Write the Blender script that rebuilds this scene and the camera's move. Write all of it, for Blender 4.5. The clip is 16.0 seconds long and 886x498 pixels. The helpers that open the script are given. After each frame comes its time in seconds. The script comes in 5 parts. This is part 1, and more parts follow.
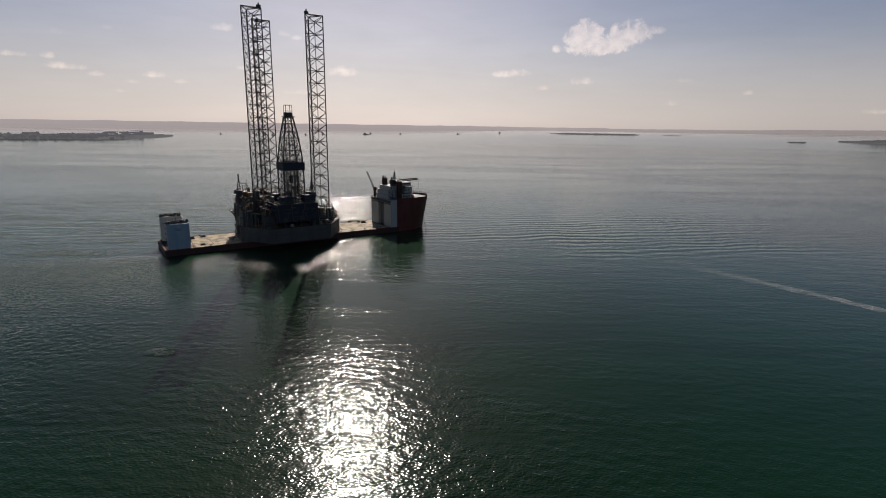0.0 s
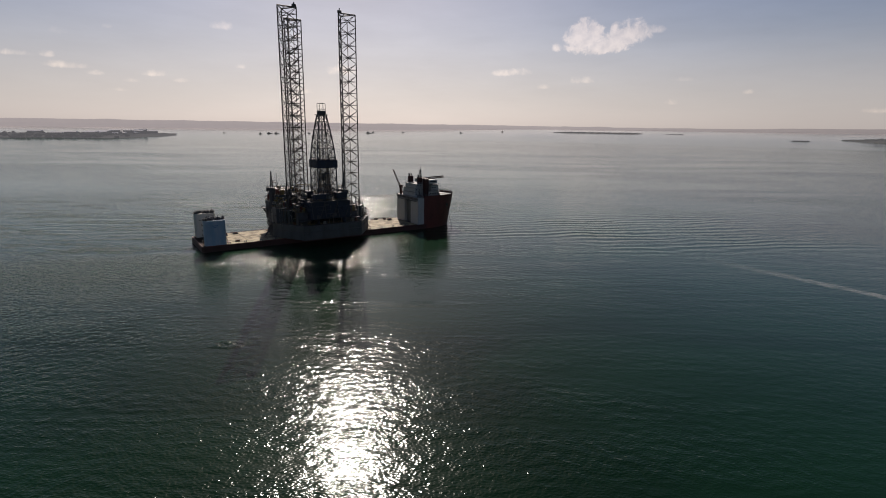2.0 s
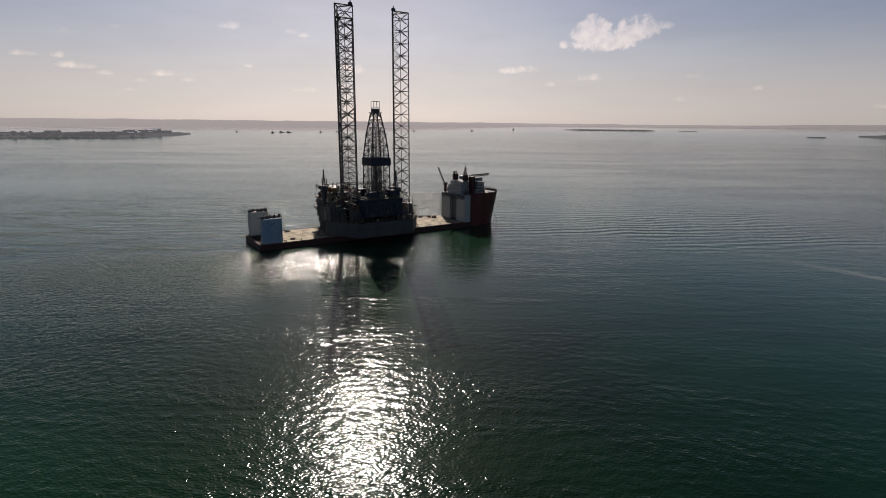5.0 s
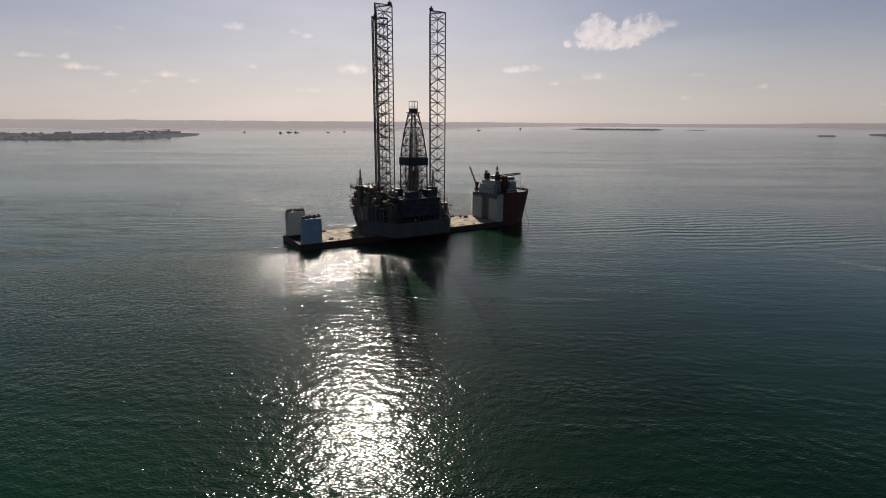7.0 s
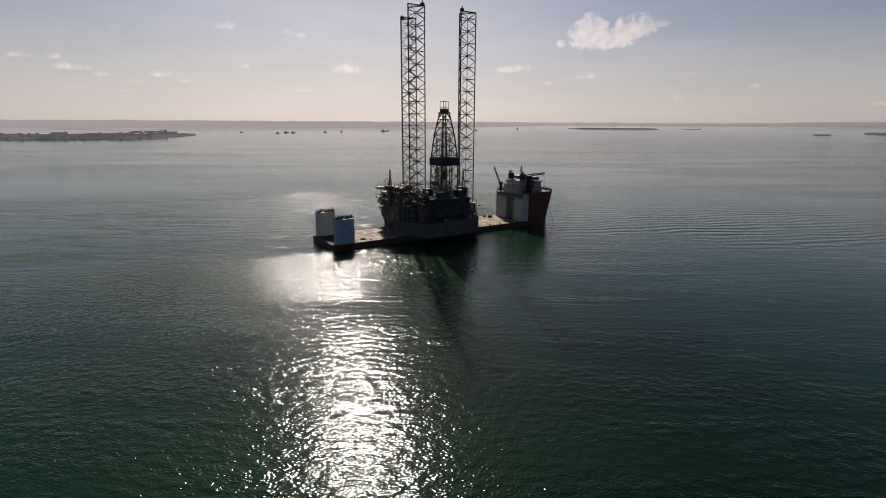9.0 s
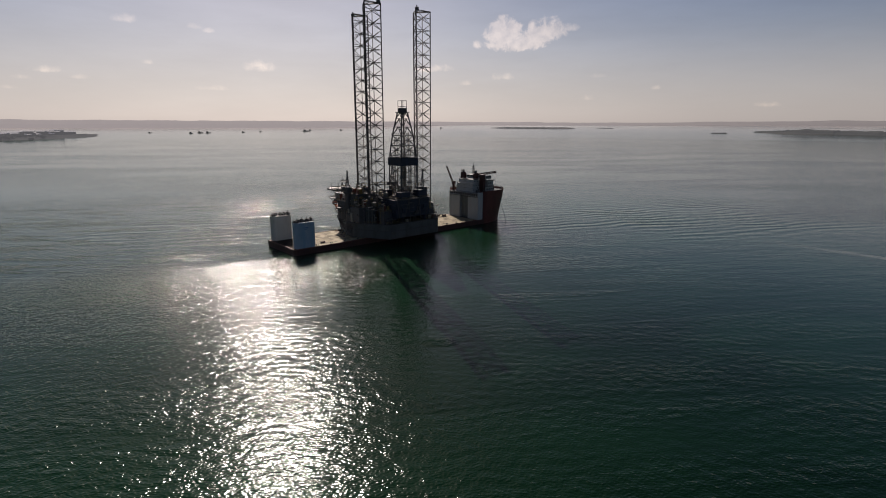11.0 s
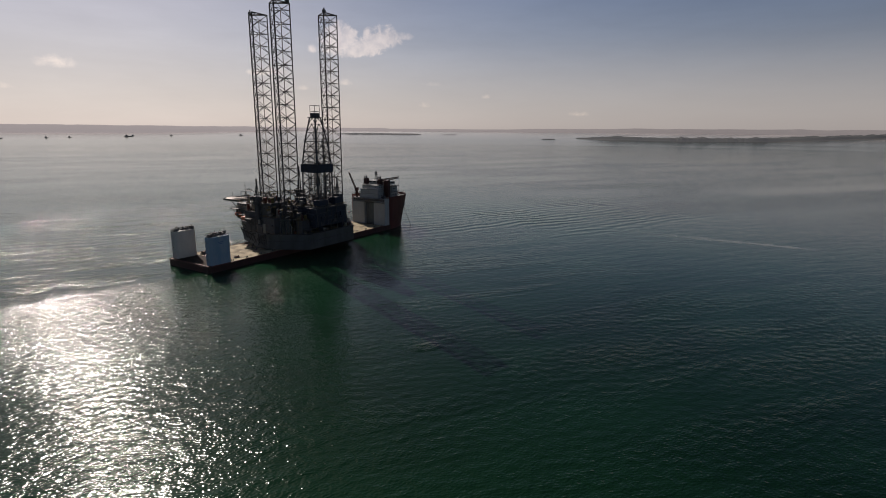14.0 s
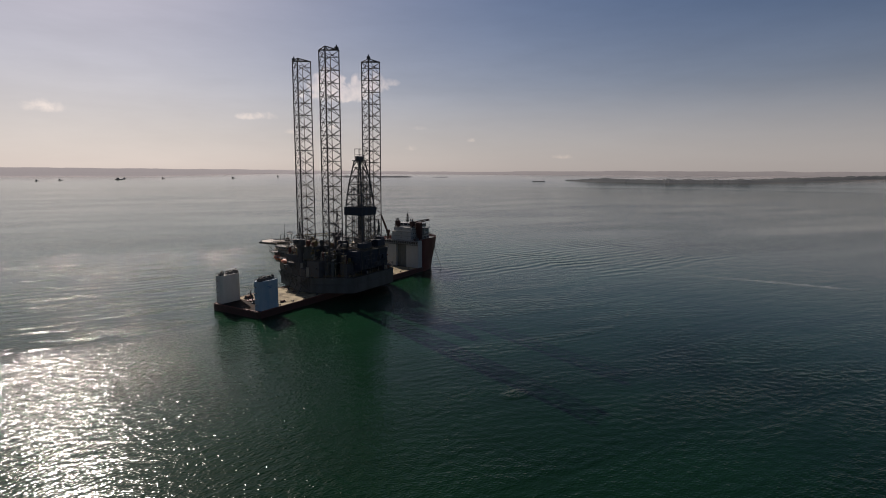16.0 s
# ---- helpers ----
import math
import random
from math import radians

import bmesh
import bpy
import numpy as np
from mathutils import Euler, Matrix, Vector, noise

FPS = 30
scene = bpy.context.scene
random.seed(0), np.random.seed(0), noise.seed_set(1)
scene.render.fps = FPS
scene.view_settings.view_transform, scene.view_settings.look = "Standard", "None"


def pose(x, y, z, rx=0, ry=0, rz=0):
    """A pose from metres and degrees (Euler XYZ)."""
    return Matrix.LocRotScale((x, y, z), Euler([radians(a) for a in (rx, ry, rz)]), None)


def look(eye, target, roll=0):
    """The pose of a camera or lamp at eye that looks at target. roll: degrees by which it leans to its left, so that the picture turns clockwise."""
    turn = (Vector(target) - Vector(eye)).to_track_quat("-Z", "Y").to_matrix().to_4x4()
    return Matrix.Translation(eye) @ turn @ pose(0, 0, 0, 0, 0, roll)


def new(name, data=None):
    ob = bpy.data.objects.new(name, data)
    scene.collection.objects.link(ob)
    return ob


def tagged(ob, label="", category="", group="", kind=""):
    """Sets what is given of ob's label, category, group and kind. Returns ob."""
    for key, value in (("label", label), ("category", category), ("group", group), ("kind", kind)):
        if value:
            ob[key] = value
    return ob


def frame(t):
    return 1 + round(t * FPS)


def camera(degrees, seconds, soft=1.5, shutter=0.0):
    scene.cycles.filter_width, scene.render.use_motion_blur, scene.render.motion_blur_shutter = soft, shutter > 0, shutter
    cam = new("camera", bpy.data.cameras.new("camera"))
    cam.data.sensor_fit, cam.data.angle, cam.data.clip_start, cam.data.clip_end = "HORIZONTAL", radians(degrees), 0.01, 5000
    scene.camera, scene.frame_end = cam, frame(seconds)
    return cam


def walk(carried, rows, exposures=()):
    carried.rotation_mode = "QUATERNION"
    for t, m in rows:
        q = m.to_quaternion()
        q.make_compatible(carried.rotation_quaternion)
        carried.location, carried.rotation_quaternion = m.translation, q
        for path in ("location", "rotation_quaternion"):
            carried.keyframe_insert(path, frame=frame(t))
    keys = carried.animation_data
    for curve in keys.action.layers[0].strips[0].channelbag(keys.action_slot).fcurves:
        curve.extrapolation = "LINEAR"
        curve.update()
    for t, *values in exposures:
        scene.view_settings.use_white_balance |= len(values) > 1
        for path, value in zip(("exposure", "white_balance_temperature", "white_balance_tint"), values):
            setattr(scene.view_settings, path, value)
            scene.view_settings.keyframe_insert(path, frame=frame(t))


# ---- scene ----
cam = camera(79.9, 16.0, soft=1.0)
PATH = [
    (0, (5.282, -1.499, 74.761), (5.286, 0.45, 74.313), 0.8),
    (0.5, (0.337, -2.79, 74.568), (0.345, -0.841, 74.12), 0.8),
    (1, (-4.511, -3.993, 74.339), (-4.498, -2.044, 73.889), 0.9),
    (1.5, (-9.308, -5.004, 74.093), (-9.298, -3.056, 73.643), 0.8),
    (2, (-14.078, -5.771, 73.953), (-14.074, -3.822, 73.501), 0.8),
    (2.5, (-18.876, -6.136, 73.808), (-18.88, -4.188, 73.355), 0.8),
    (3, (-23.619, -6.34, 73.625), (-23.63, -4.392, 73.169), 0.7),
    (3.5, (-28.374, -6.253, 73.45), (-28.389, -4.305, 72.995), 0.7),
    (4, (-33.131, -6.19, 73.421), (-33.15, -4.243, 72.964), 0.6),
    (6.5, (-58.579, -6.284, 73.135), (-58.61, -4.337, 72.675), 0.4),
    (7, (-63.991, -6.5, 73.105), (-64.029, -4.554, 72.645), 0.3),
    (7.5, (-69.558, -6.73, 73.143), (-69.6, -4.784, 72.683), 0.4),
    (8, (-75.314, -7.007, 73.184), (-75.362, -5.061, 72.723), 0.3),
    (8.5, (-81.174, -7.242, 73.252), (-81.224, -5.297, 72.791), 0.1),
    (9, (-86.949, -7.367, 73.297), (-86.966, -5.421, 72.836), 0.2),
    (9.5, (-92.549, -7.443, 73.351), (-92.513, -5.497, 72.889), 0.1),
    (10, (-98.152, -7.259, 73.374), (-98.023, -5.317, 72.913), 0.3),
    (10.2, (-100.503, -6.888, 73.37), (-100.323, -4.95, 72.909), 0.3),
    (12.3, (-126.667, 0.08, 72.941), (-126.306, 1.992, 72.477), 0.0),
    (12.5, (-129.447, 0.528, 72.916), (-129.025, 2.427, 72.454), 0.2),
    (13, (-137.192, 1.36, 72.876), (-136.601, 3.214, 72.414), 0.2),
    (13.5, (-145.402, 2.93, 72.942), (-144.663, 4.731, 72.483), 0.4),
    (14, (-153.665, 5.866, 73.037), (-152.853, 7.641, 72.599), 0.5),
    (14.5, (-161.66, 9.801, 73.106), (-160.819, 11.575, 72.724), 0.5),
    (15, (-169.118, 14.311, 73.119), (-168.267, 16.091, 72.794), 0.3),
    (15.5, (-176.259, 18.941, 73.103), (-175.401, 20.725, 72.817), 0.4),
    (16, (-183.35, 23.406, 73.047), (-182.483, 25.185, 72.762), 0.4),
]
walk(cam, [(t, look(eye, target, roll)) for t, eye, target, roll in PATH], [(0, 0.0, 6680, 18), (7, 0.0, 6680, 18), (10, -0.06, 6680, 18), (13, -0.12, 6680, 18), (16, -0.14, 6680, 18)])

# ---- world, sun ----
SUN_AZ, SUN_EL = -9.6, 36.8          # degrees: from +y towards +x, and above the horizon
sun_way = Vector((math.sin(radians(SUN_AZ)) * math.cos(radians(SUN_EL)), math.cos(radians(SUN_AZ)) * math.cos(radians(SUN_EL)), math.sin(radians(SUN_EL))))
sun = new("sun", bpy.data.lights.new("sun", "SUN"))
sun.data.energy, sun.data.angle, sun.data.color = 5.0, radians(0.53), (1.0, 0.92, 0.82)
sun.matrix_world = look(sun_way * 900, (0, 0, 0))

# clouds of the sky: azimuth, elevation, half width, half height (degrees), thickness
CLOUDS = [
    (14.2, 8.4, 2.10, 2.20, 1.50), (15.4, 7.8, 3.42, 1.51, 1.40), (17.6, 8.4, 1.85, 1.82, 1.45), (18.8, 8.8, 1.83, 1.35, 1.10), (20.0, 9.1, 1.38, 0.78, 0.70), (11.3, 7.7, 0.62, 0.65, 0.70),
    (-37.4, 5.3, 1.38, 0.39, 0.50), (-35.5, 5.4, 0.66, 0.44, 0.60), (-34.2, 4.6, 1.82, 0.45, 0.55), (-32.2, 4.1, 0.89, 0.36, 0.45), (-27.9, 4.3, 1.34, 0.43, 0.55), (-29.5, 3.6, 0.81, 0.32, 0.35),
    (-25.4, 3.8, 0.90, 0.33, 0.35), (-30.5, 2.8, 1.11, 0.27, 0.25), (-21.5, 8.8, 1.05, 0.61, 0.55), (-34.5, 7.3, 0.85, 0.49, 0.25), (-30.9, 8.0, 0.49, 0.31, 0.30), (-15.8, 8.6, 0.87, 0.40, 0.35),
    (-14.8, 8.3, 0.66, 0.35, 0.45), (-20.1, 5.3, 0.60, 0.34, 0.45), (-10.4, 5.2, 1.72, 0.84, 0.55), (-15.1, 3.2, 1.93, 0.42, 0.35), (6.7, 5.4, 2.08, 0.61, 0.65), (10.2, 4.0, 0.75, 0.36, 0.35),
    (13.8, 4.6, 1.36, 0.59, 0.60), (22.5, 2.5, 0.82, 0.46, 0.35), (28.9, 3.4, 0.57, 0.38, 0.40), (23.3, 4.6, 1.39, 0.34, 0.25), (38.4, 1.7, 1.25, 0.44, 0.40),
]


def build_world():
    w = bpy.data.worlds.new("sky")
    scene.world = w
    w.use_nodes = True
    nt = w.node_tree
    nt.nodes.clear()
    L = nt.links.new

    def mathn(op, a, b=None, c=None):
        n = nt.nodes.new("ShaderNodeMath")
        n.operation = op
        for i, v in enumerate((a, b, c)):
            if v is None:
                continue
            if isinstance(v, (int, float)):
                n.inputs[i].default_value = v
            else:
                L(v, n.inputs[i])
        return n.outputs[0]

    def dot(vec, d):
        n = nt.nodes.new("ShaderNodeVectorMath")
        n.operation = "DOT_PRODUCT"
        L(vec, n.inputs[0])
        n.inputs[1].default_value = d
        return n.outputs["Value"]

    sky = nt.nodes.new("ShaderNodeTexSky")
    sky.sky_type = "NISHITA"
    sky.sun_disc = False
    sky.sun_elevation, sky.sun_rotation = radians(SUN_EL), radians(SUN_AZ)
    sky.altitude, sky.air_density, sky.dust_density, sky.ozone_density = 0.0, SKY_AIR, SKY_DUST, 0.5
    coord = nt.nodes.new("ShaderNodeTexCoord").outputs["Generated"]
    big = nt.nodes.new("ShaderNodeTexNoise")
    big.inputs["Scale"].default_value, big.inputs["Detail"].default_value, big.inputs["Roughness"].default_value = 46.0, 8.0, 0.62
    big.inputs["Distortion"].default_value = 0.35
    L(coord, big.inputs["Vector"])
    rough = mathn("SUBTRACT", big.outputs["Fac"], 0.5)
    total = None
    for az, el, hw, hh, body in CLOUDS:
        a, e = radians(az), radians(el)
        right = (math.cos(a), -math.sin(a), 0)
        up = (-math.sin(a) * math.sin(e), -math.cos(a) * math.sin(e), math.cos(e))
        ahead = (math.sin(a) * math.cos(e), math.cos(a) * math.cos(e), math.sin(e))
        x = mathn("DIVIDE", dot(coord, right), math.tan(radians(hw)))
        y = mathn("DIVIDE", dot(coord, up), math.tan(radians(hh)))
        # flat undersides: the lower half falls off faster
        y2 = mathn("MAXIMUM", y, mathn("MULTIPLY", y, -1.9))
        r2 = mathn("ADD", mathn("MULTIPLY", x, x), mathn("MULTIPLY", y2, y2))
        inside = mathn("SUBTRACT", 1.0, r2)
        front = mathn("GREATER_THAN", dot(coord, ahead), 0.5)
        m = mathn("MULTIPLY", mathn("MAXIMUM", mathn("ADD", mathn("MULTIPLY", rough, 3.2), inside), 0.0), front)
        m = mathn("MULTIPLY", mathn("MULTIPLY", m, mathn("GREATER_THAN", inside, -1.6)), body)
        total = m if total is None else mathn("MAXIMUM", total, m)
    thick = nt.nodes.new("ShaderNodeMapRange")
    thick.interpolation_type = "SMOOTHSTEP"
    L(total, thick.inputs[0])
    for i, v in enumerate((0.0, 1.0, 0.0, 0.92)):
        thick.inputs[1 + i].default_value = v
    thick = thick.outputs[0]
    mix = nt.nodes.new("ShaderNodeMix")
    mix.data_type = "RGBA"
    L(thick, mix.inputs["Factor"])
    haze = nt.nodes.new("ShaderNodeHueSaturation")
    up_dir = nt.nodes.new("ShaderNodeSeparateXYZ")
    L(coord, up_dir.inputs[0])
    clear = nt.nodes.new("ShaderNodeMapRange")
    clear.interpolation_type = "SMOOTHSTEP"
    L(up_dir.outputs["Z"], clear.inputs[0])
    for i, v in enumerate((-0.02, 0.32, SKY_SATURATION[0], SKY_SATURATION[1])):
        clear.inputs[1 + i].default_value = v
    L(clear.outputs[0], haze.inputs["Saturation"])
    L(sky.outputs[0], haze.inputs["Color"])
    veil_map = nt.nodes.new("ShaderNodeMapping")
    veil_map.inputs["Scale"].default_value = (1, 1, 5)
    L(coord, veil_map.inputs[0])
    veil = nt.nodes.new("ShaderNodeTexNoise")
    veil.inputs["Scale"].default_value, veil.inputs["Detail"].default_value, veil.inputs["Roughness"].default_value = 5.0, 6.0, 0.62
    L(veil_map.outputs[0], veil.inputs["Vector"])
    thin = nt.nodes.new("ShaderNodeMapRange")
    L(veil.outputs["Fac"], thin.inputs[0])
    for i, v in enumerate((0.3, 0.7, 0.955, 1.045)):
        thin.inputs[1 + i].default_value = v
    L(thin.outputs[0], haze.inputs["Value"])
    # sea haze: thickest at the horizon, all round
    low_air = nt.nodes.new("ShaderNodeMapRange")
    low_air.interpolation_type = "SMOOTHSTEP"
    L(up_dir.outputs["Z"], low_air.inputs[0])
    for i, v in enumerate((0.0, 0.17, HAZE, 0.0)):
        low_air.inputs[1 + i].default_value = v
    air = nt.nodes.new("ShaderNodeMix")
    air.data_type = "RGBA"
    L(low_air.outputs[0], air.inputs["Factor"])
    L(haze.outputs[0], air.inputs[6])
    air.inputs[7].default_value = HAZE_COLOUR
    haze = air
    L(haze.outputs[2], mix.inputs[6])
    lit = nt.nodes.new("ShaderNodeMix")
    lit.data_type, lit.blend_type = "RGBA", "ADD"
    lit.inputs["Factor"].default_value = 1.0
    L(haze.outputs[2], lit.inputs[6])
    # the billows: brighter crowns, duller hollows
    puff = nt.nodes.new("ShaderNodeTexNoise")
    puff.inputs["Scale"].default_value, puff.inputs["Detail"].default_value, puff.inputs["Roughness"].default_value = 70.0, 5.0, 0.55
    L(coord, puff.inputs["Vector"])
    body_tone = nt.nodes.new("ShaderNodeMix")
    body_tone.data_type = "RGBA"
    lift = nt.nodes.new("ShaderNodeMapRange")
    L(puff.outputs["Fac"], lift.inputs[0])
    for i, v in enumerate((0.35, 0.65, 0.0, 1.0)):
        lift.inputs[1 + i].default_value = v
    L(lift.outputs[0], body_tone.inputs["Factor"])
    body_tone.inputs[6].default_value, body_tone.inputs[7].default_value = CLOUD_DULL, CLOUD_COLOUR
    L(body_tone.outputs[2], lit.inputs[7])
    L(lit.outputs[2], mix.inputs[7])
    bg = nt.nodes.new("ShaderNodeBackground")
    bg.inputs["Strength"].default_value = SKY_STRENGTH
    L(mix.outputs[2], bg.inputs["Color"])
    out = nt.nodes.new("ShaderNodeOutputWorld")
    L(bg.outputs[0], out.inputs["Surface"])


SKY_AIR, SKY_DUST, SKY_STRENGTH, SKY_SATURATION = 0.75, 0.95, 0.055, (0.42, 1.15)
HAZE, HAZE_COLOUR = 0.5, (10.4, 9.8, 9.2, 1)
CLOUD_COLOUR, CLOUD_DULL = (6.4, 5.0, 3.5, 1), (3.6, 2.7, 1.8, 1)
build_world()


# ---- materials ----
def mat(name, base, rough=0.6, metal=0.0, other=None, amount=0.5, size=1.5, fine=0.15, bump=0.05, streak=0.0, stain=None, ior=1.45):
    """A surface with grain, broad patches and, if streak is set, run-down streaks."""
    m = bpy.data.materials.new(name)
    m.use_nodes = True
    nt = m.node_tree
    L = nt.links.new
    b = nt.nodes["Principled BSDF"]
    b.inputs["Roughness"].default_value, b.inputs["Metallic"].default_value, b.inputs["IOR"].default_value = rough, metal, ior
    co = nt.nodes.new("ShaderNodeTexCoord").outputs["Object"]
    mp = nt.nodes.new("ShaderNodeMapping")
    if streak:
        mp.inputs["Scale"].default_value = (1, 1, streak)
    L(co, mp.inputs[0])
    n1 = nt.nodes.new("ShaderNodeTexNoise")
    n1.inputs["Scale"].default_value, n1.inputs["Detail"].default_value, n1.inputs["Roughness"].default_value = 1 / size, 6, 0.62
    n2 = nt.nodes.new("ShaderNodeTexNoise")
    n2.inputs["Scale"].default_value, n2.inputs["Detail"].default_value = 1 / fine, 3
    L(mp.outputs[0], n1.inputs[0])
    L(co, n2.inputs[0])
    ramp = nt.nodes.new("ShaderNodeValToRGB")
    ramp.color_ramp.elements[0].position, ramp.color_ramp.elements[1].position = 0.42, 0.66
    L(n1.outputs["Fac"], ramp.inputs[0])
    other = other or tuple(c * 0.6 for c in base)
    k = nt.nodes.new("ShaderNodeMath")
    k.operation = "MULTIPLY"
    L(ramp.outputs[0], k.inputs[0])
    k.inputs[1].default_value = amount
    mx = nt.nodes.new("ShaderNodeMix")
    mx.data_type = "RGBA"
    L(k.outputs[0], mx.inputs["Factor"])
    mx.inputs[6].default_value, mx.inputs[7].default_value = (*base, 1), (*other, 1)
    hsv = nt.nodes.new("ShaderNodeHueSaturation")
    L(mx.outputs[2], hsv.inputs["Color"])
    v = nt.nodes.new("ShaderNodeMapRange")
    L(n2.outputs["Fac"], v.inputs[0])
    v.inputs[3].default_value, v.inputs[4].default_value = 0.8, 1.2
    L(v.outputs[0], hsv.inputs["Value"])
    L(hsv.outputs[0], b.inputs["Base Color"])
    rg = nt.nodes.new("ShaderNodeMapRange")
    L(n1.outputs["Fac"], rg.inputs[0])
    rg.inputs[3].default_value, rg.inputs[4].default_value = max(0.05, rough - 0.12), min(1, rough + 0.12)
    L(rg.outputs[0], b.inputs["Roughness"])
    if bump:
        bp = nt.nodes.new("ShaderNodeBump")
        bp.inputs["Distance"].default_value = bump
        bp.inputs["Strength"].default_value = 0.5
        L(n2.outputs["Fac"], bp.inputs["Height"])
        L(bp.outputs[0], b.inputs["Normal"])
    return m


HULL_RED = mat("hull_red", (0.095, 0.018, 0.013), 0.6, other=(0.05, 0.015, 0.012), size=4, streak=0.35)
LOW_RED = mat("low_hull_red", (0.05, 0.016, 0.012), 0.65, other=(0.025, 0.014, 0.012), size=4, streak=0.35)
WHITE = mat("white_paint", (0.34, 0.355, 0.345), 0.5, other=(0.3, 0.27, 0.22), amount=0.35, size=2.5, streak=0.25)
TOWER = mat("tower_paint", (0.47, 0.44, 0.39), 0.5, other=(0.38, 0.33, 0.28), amount=0.4, size=3, streak=0.3)
CASING = mat("casing_paint", (0.185, 0.285, 0.37), 0.5, other=(0.45, 0.45, 0.45), amount=0.3, size=3, streak=0.3)
DARK_DECK = mat("dark_deck_plate", (0.02, 0.017, 0.014), 0.75, other=(0.07, 0.04, 0.025), amount=0.6, size=4, fine=0.5, ior=1.12)
RECESS = mat("grey_green_paint", (0.12, 0.135, 0.13), 0.6, size=2)
DECK = mat("deck_plate", (0.34, 0.29, 0.18), 0.72, other=(0.075, 0.06, 0.035), amount=0.9, size=5, fine=0.5, ior=1.22)
RIG_GREY = mat("rig_grey", (0.07, 0.078, 0.075), 0.65, other=(0.045, 0.04, 0.035), amount=0.6, size=4, streak=0.3)
STEEL = mat("leg_steel", (0.055, 0.05, 0.048), 0.65, other=(0.08, 0.045, 0.03), amount=0.5, size=2)
DARK = mat("dark_steel", (0.06, 0.062, 0.065), 0.65, other=(0.06, 0.04, 0.03), amount=0.5, size=1.5)
BLUE = mat("blue_cladding", (0.016, 0.024, 0.042), 0.65, other=(0.028, 0.027, 0.028), amount=0.6, size=2, streak=0.3)
CREAM = mat("cream_paint", (0.19, 0.185, 0.16), 0.55, other=(0.11, 0.09, 0.065), amount=0.4, size=2, streak=0.3)
ORANGE = mat("orange_plastic", (0.5, 0.11, 0.03), 0.45, size=1)
YELLOW = mat("yellow_paint", (0.17, 0.12, 0.04), 0.5, size=1)
PALE = mat("pale_grey_paint", (0.34, 0.33, 0.3), 0.55, other=(0.2, 0.17, 0.13), amount=0.5, size=1)
RUST = mat("rusty_red", (0.12, 0.035, 0.025), 0.6, size=1.2)
TIMBER = mat("timber", (0.2, 0.13, 0.075), 0.85, size=0.6)
HELI = mat("helideck_paint", (0.33, 0.28, 0.22), 0.5, other=(0.2, 0.17, 0.13), size=3)
PIPE = mat("pipe_steel", (0.2, 0.17, 0.14), 0.45, metal=0.6, size=0.8)
GLASS = mat("window_glass", (0.02, 0.025, 0.03), 0.08, size=2, bump=0)
CHAIN = mat("chain_iron", (0.05, 0.045, 0.04), 0.6, size=0.5)
LETTER = mat("blue_lettering", (0.08, 0.16, 0.3), 0.5, size=1)


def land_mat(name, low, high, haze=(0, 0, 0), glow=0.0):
    """Distant land, a backdrop: scrub in patches; haze is put in as emission, weaker towards the east, away from the
    sun.
    """
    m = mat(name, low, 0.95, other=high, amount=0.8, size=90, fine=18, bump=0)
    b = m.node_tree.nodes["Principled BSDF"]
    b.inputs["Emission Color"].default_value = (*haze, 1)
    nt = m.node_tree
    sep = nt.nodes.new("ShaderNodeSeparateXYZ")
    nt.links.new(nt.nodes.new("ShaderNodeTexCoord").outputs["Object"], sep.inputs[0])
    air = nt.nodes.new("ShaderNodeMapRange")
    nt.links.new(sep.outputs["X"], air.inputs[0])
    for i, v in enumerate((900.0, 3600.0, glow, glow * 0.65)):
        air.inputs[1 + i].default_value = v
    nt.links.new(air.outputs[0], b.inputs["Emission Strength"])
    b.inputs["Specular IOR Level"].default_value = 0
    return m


# on shore, spit, trees and roofs the emission stands in for haze
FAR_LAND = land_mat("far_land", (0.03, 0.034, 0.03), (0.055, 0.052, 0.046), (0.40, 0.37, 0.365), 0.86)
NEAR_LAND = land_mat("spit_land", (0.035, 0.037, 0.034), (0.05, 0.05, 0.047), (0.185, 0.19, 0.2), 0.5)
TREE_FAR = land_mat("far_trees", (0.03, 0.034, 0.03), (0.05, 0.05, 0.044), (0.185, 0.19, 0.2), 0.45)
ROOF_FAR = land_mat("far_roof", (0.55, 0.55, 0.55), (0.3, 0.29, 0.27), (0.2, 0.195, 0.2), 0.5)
BOAT_GREY = mat("boat_grey", (0.16, 0.16, 0.165), 0.6, size=3)


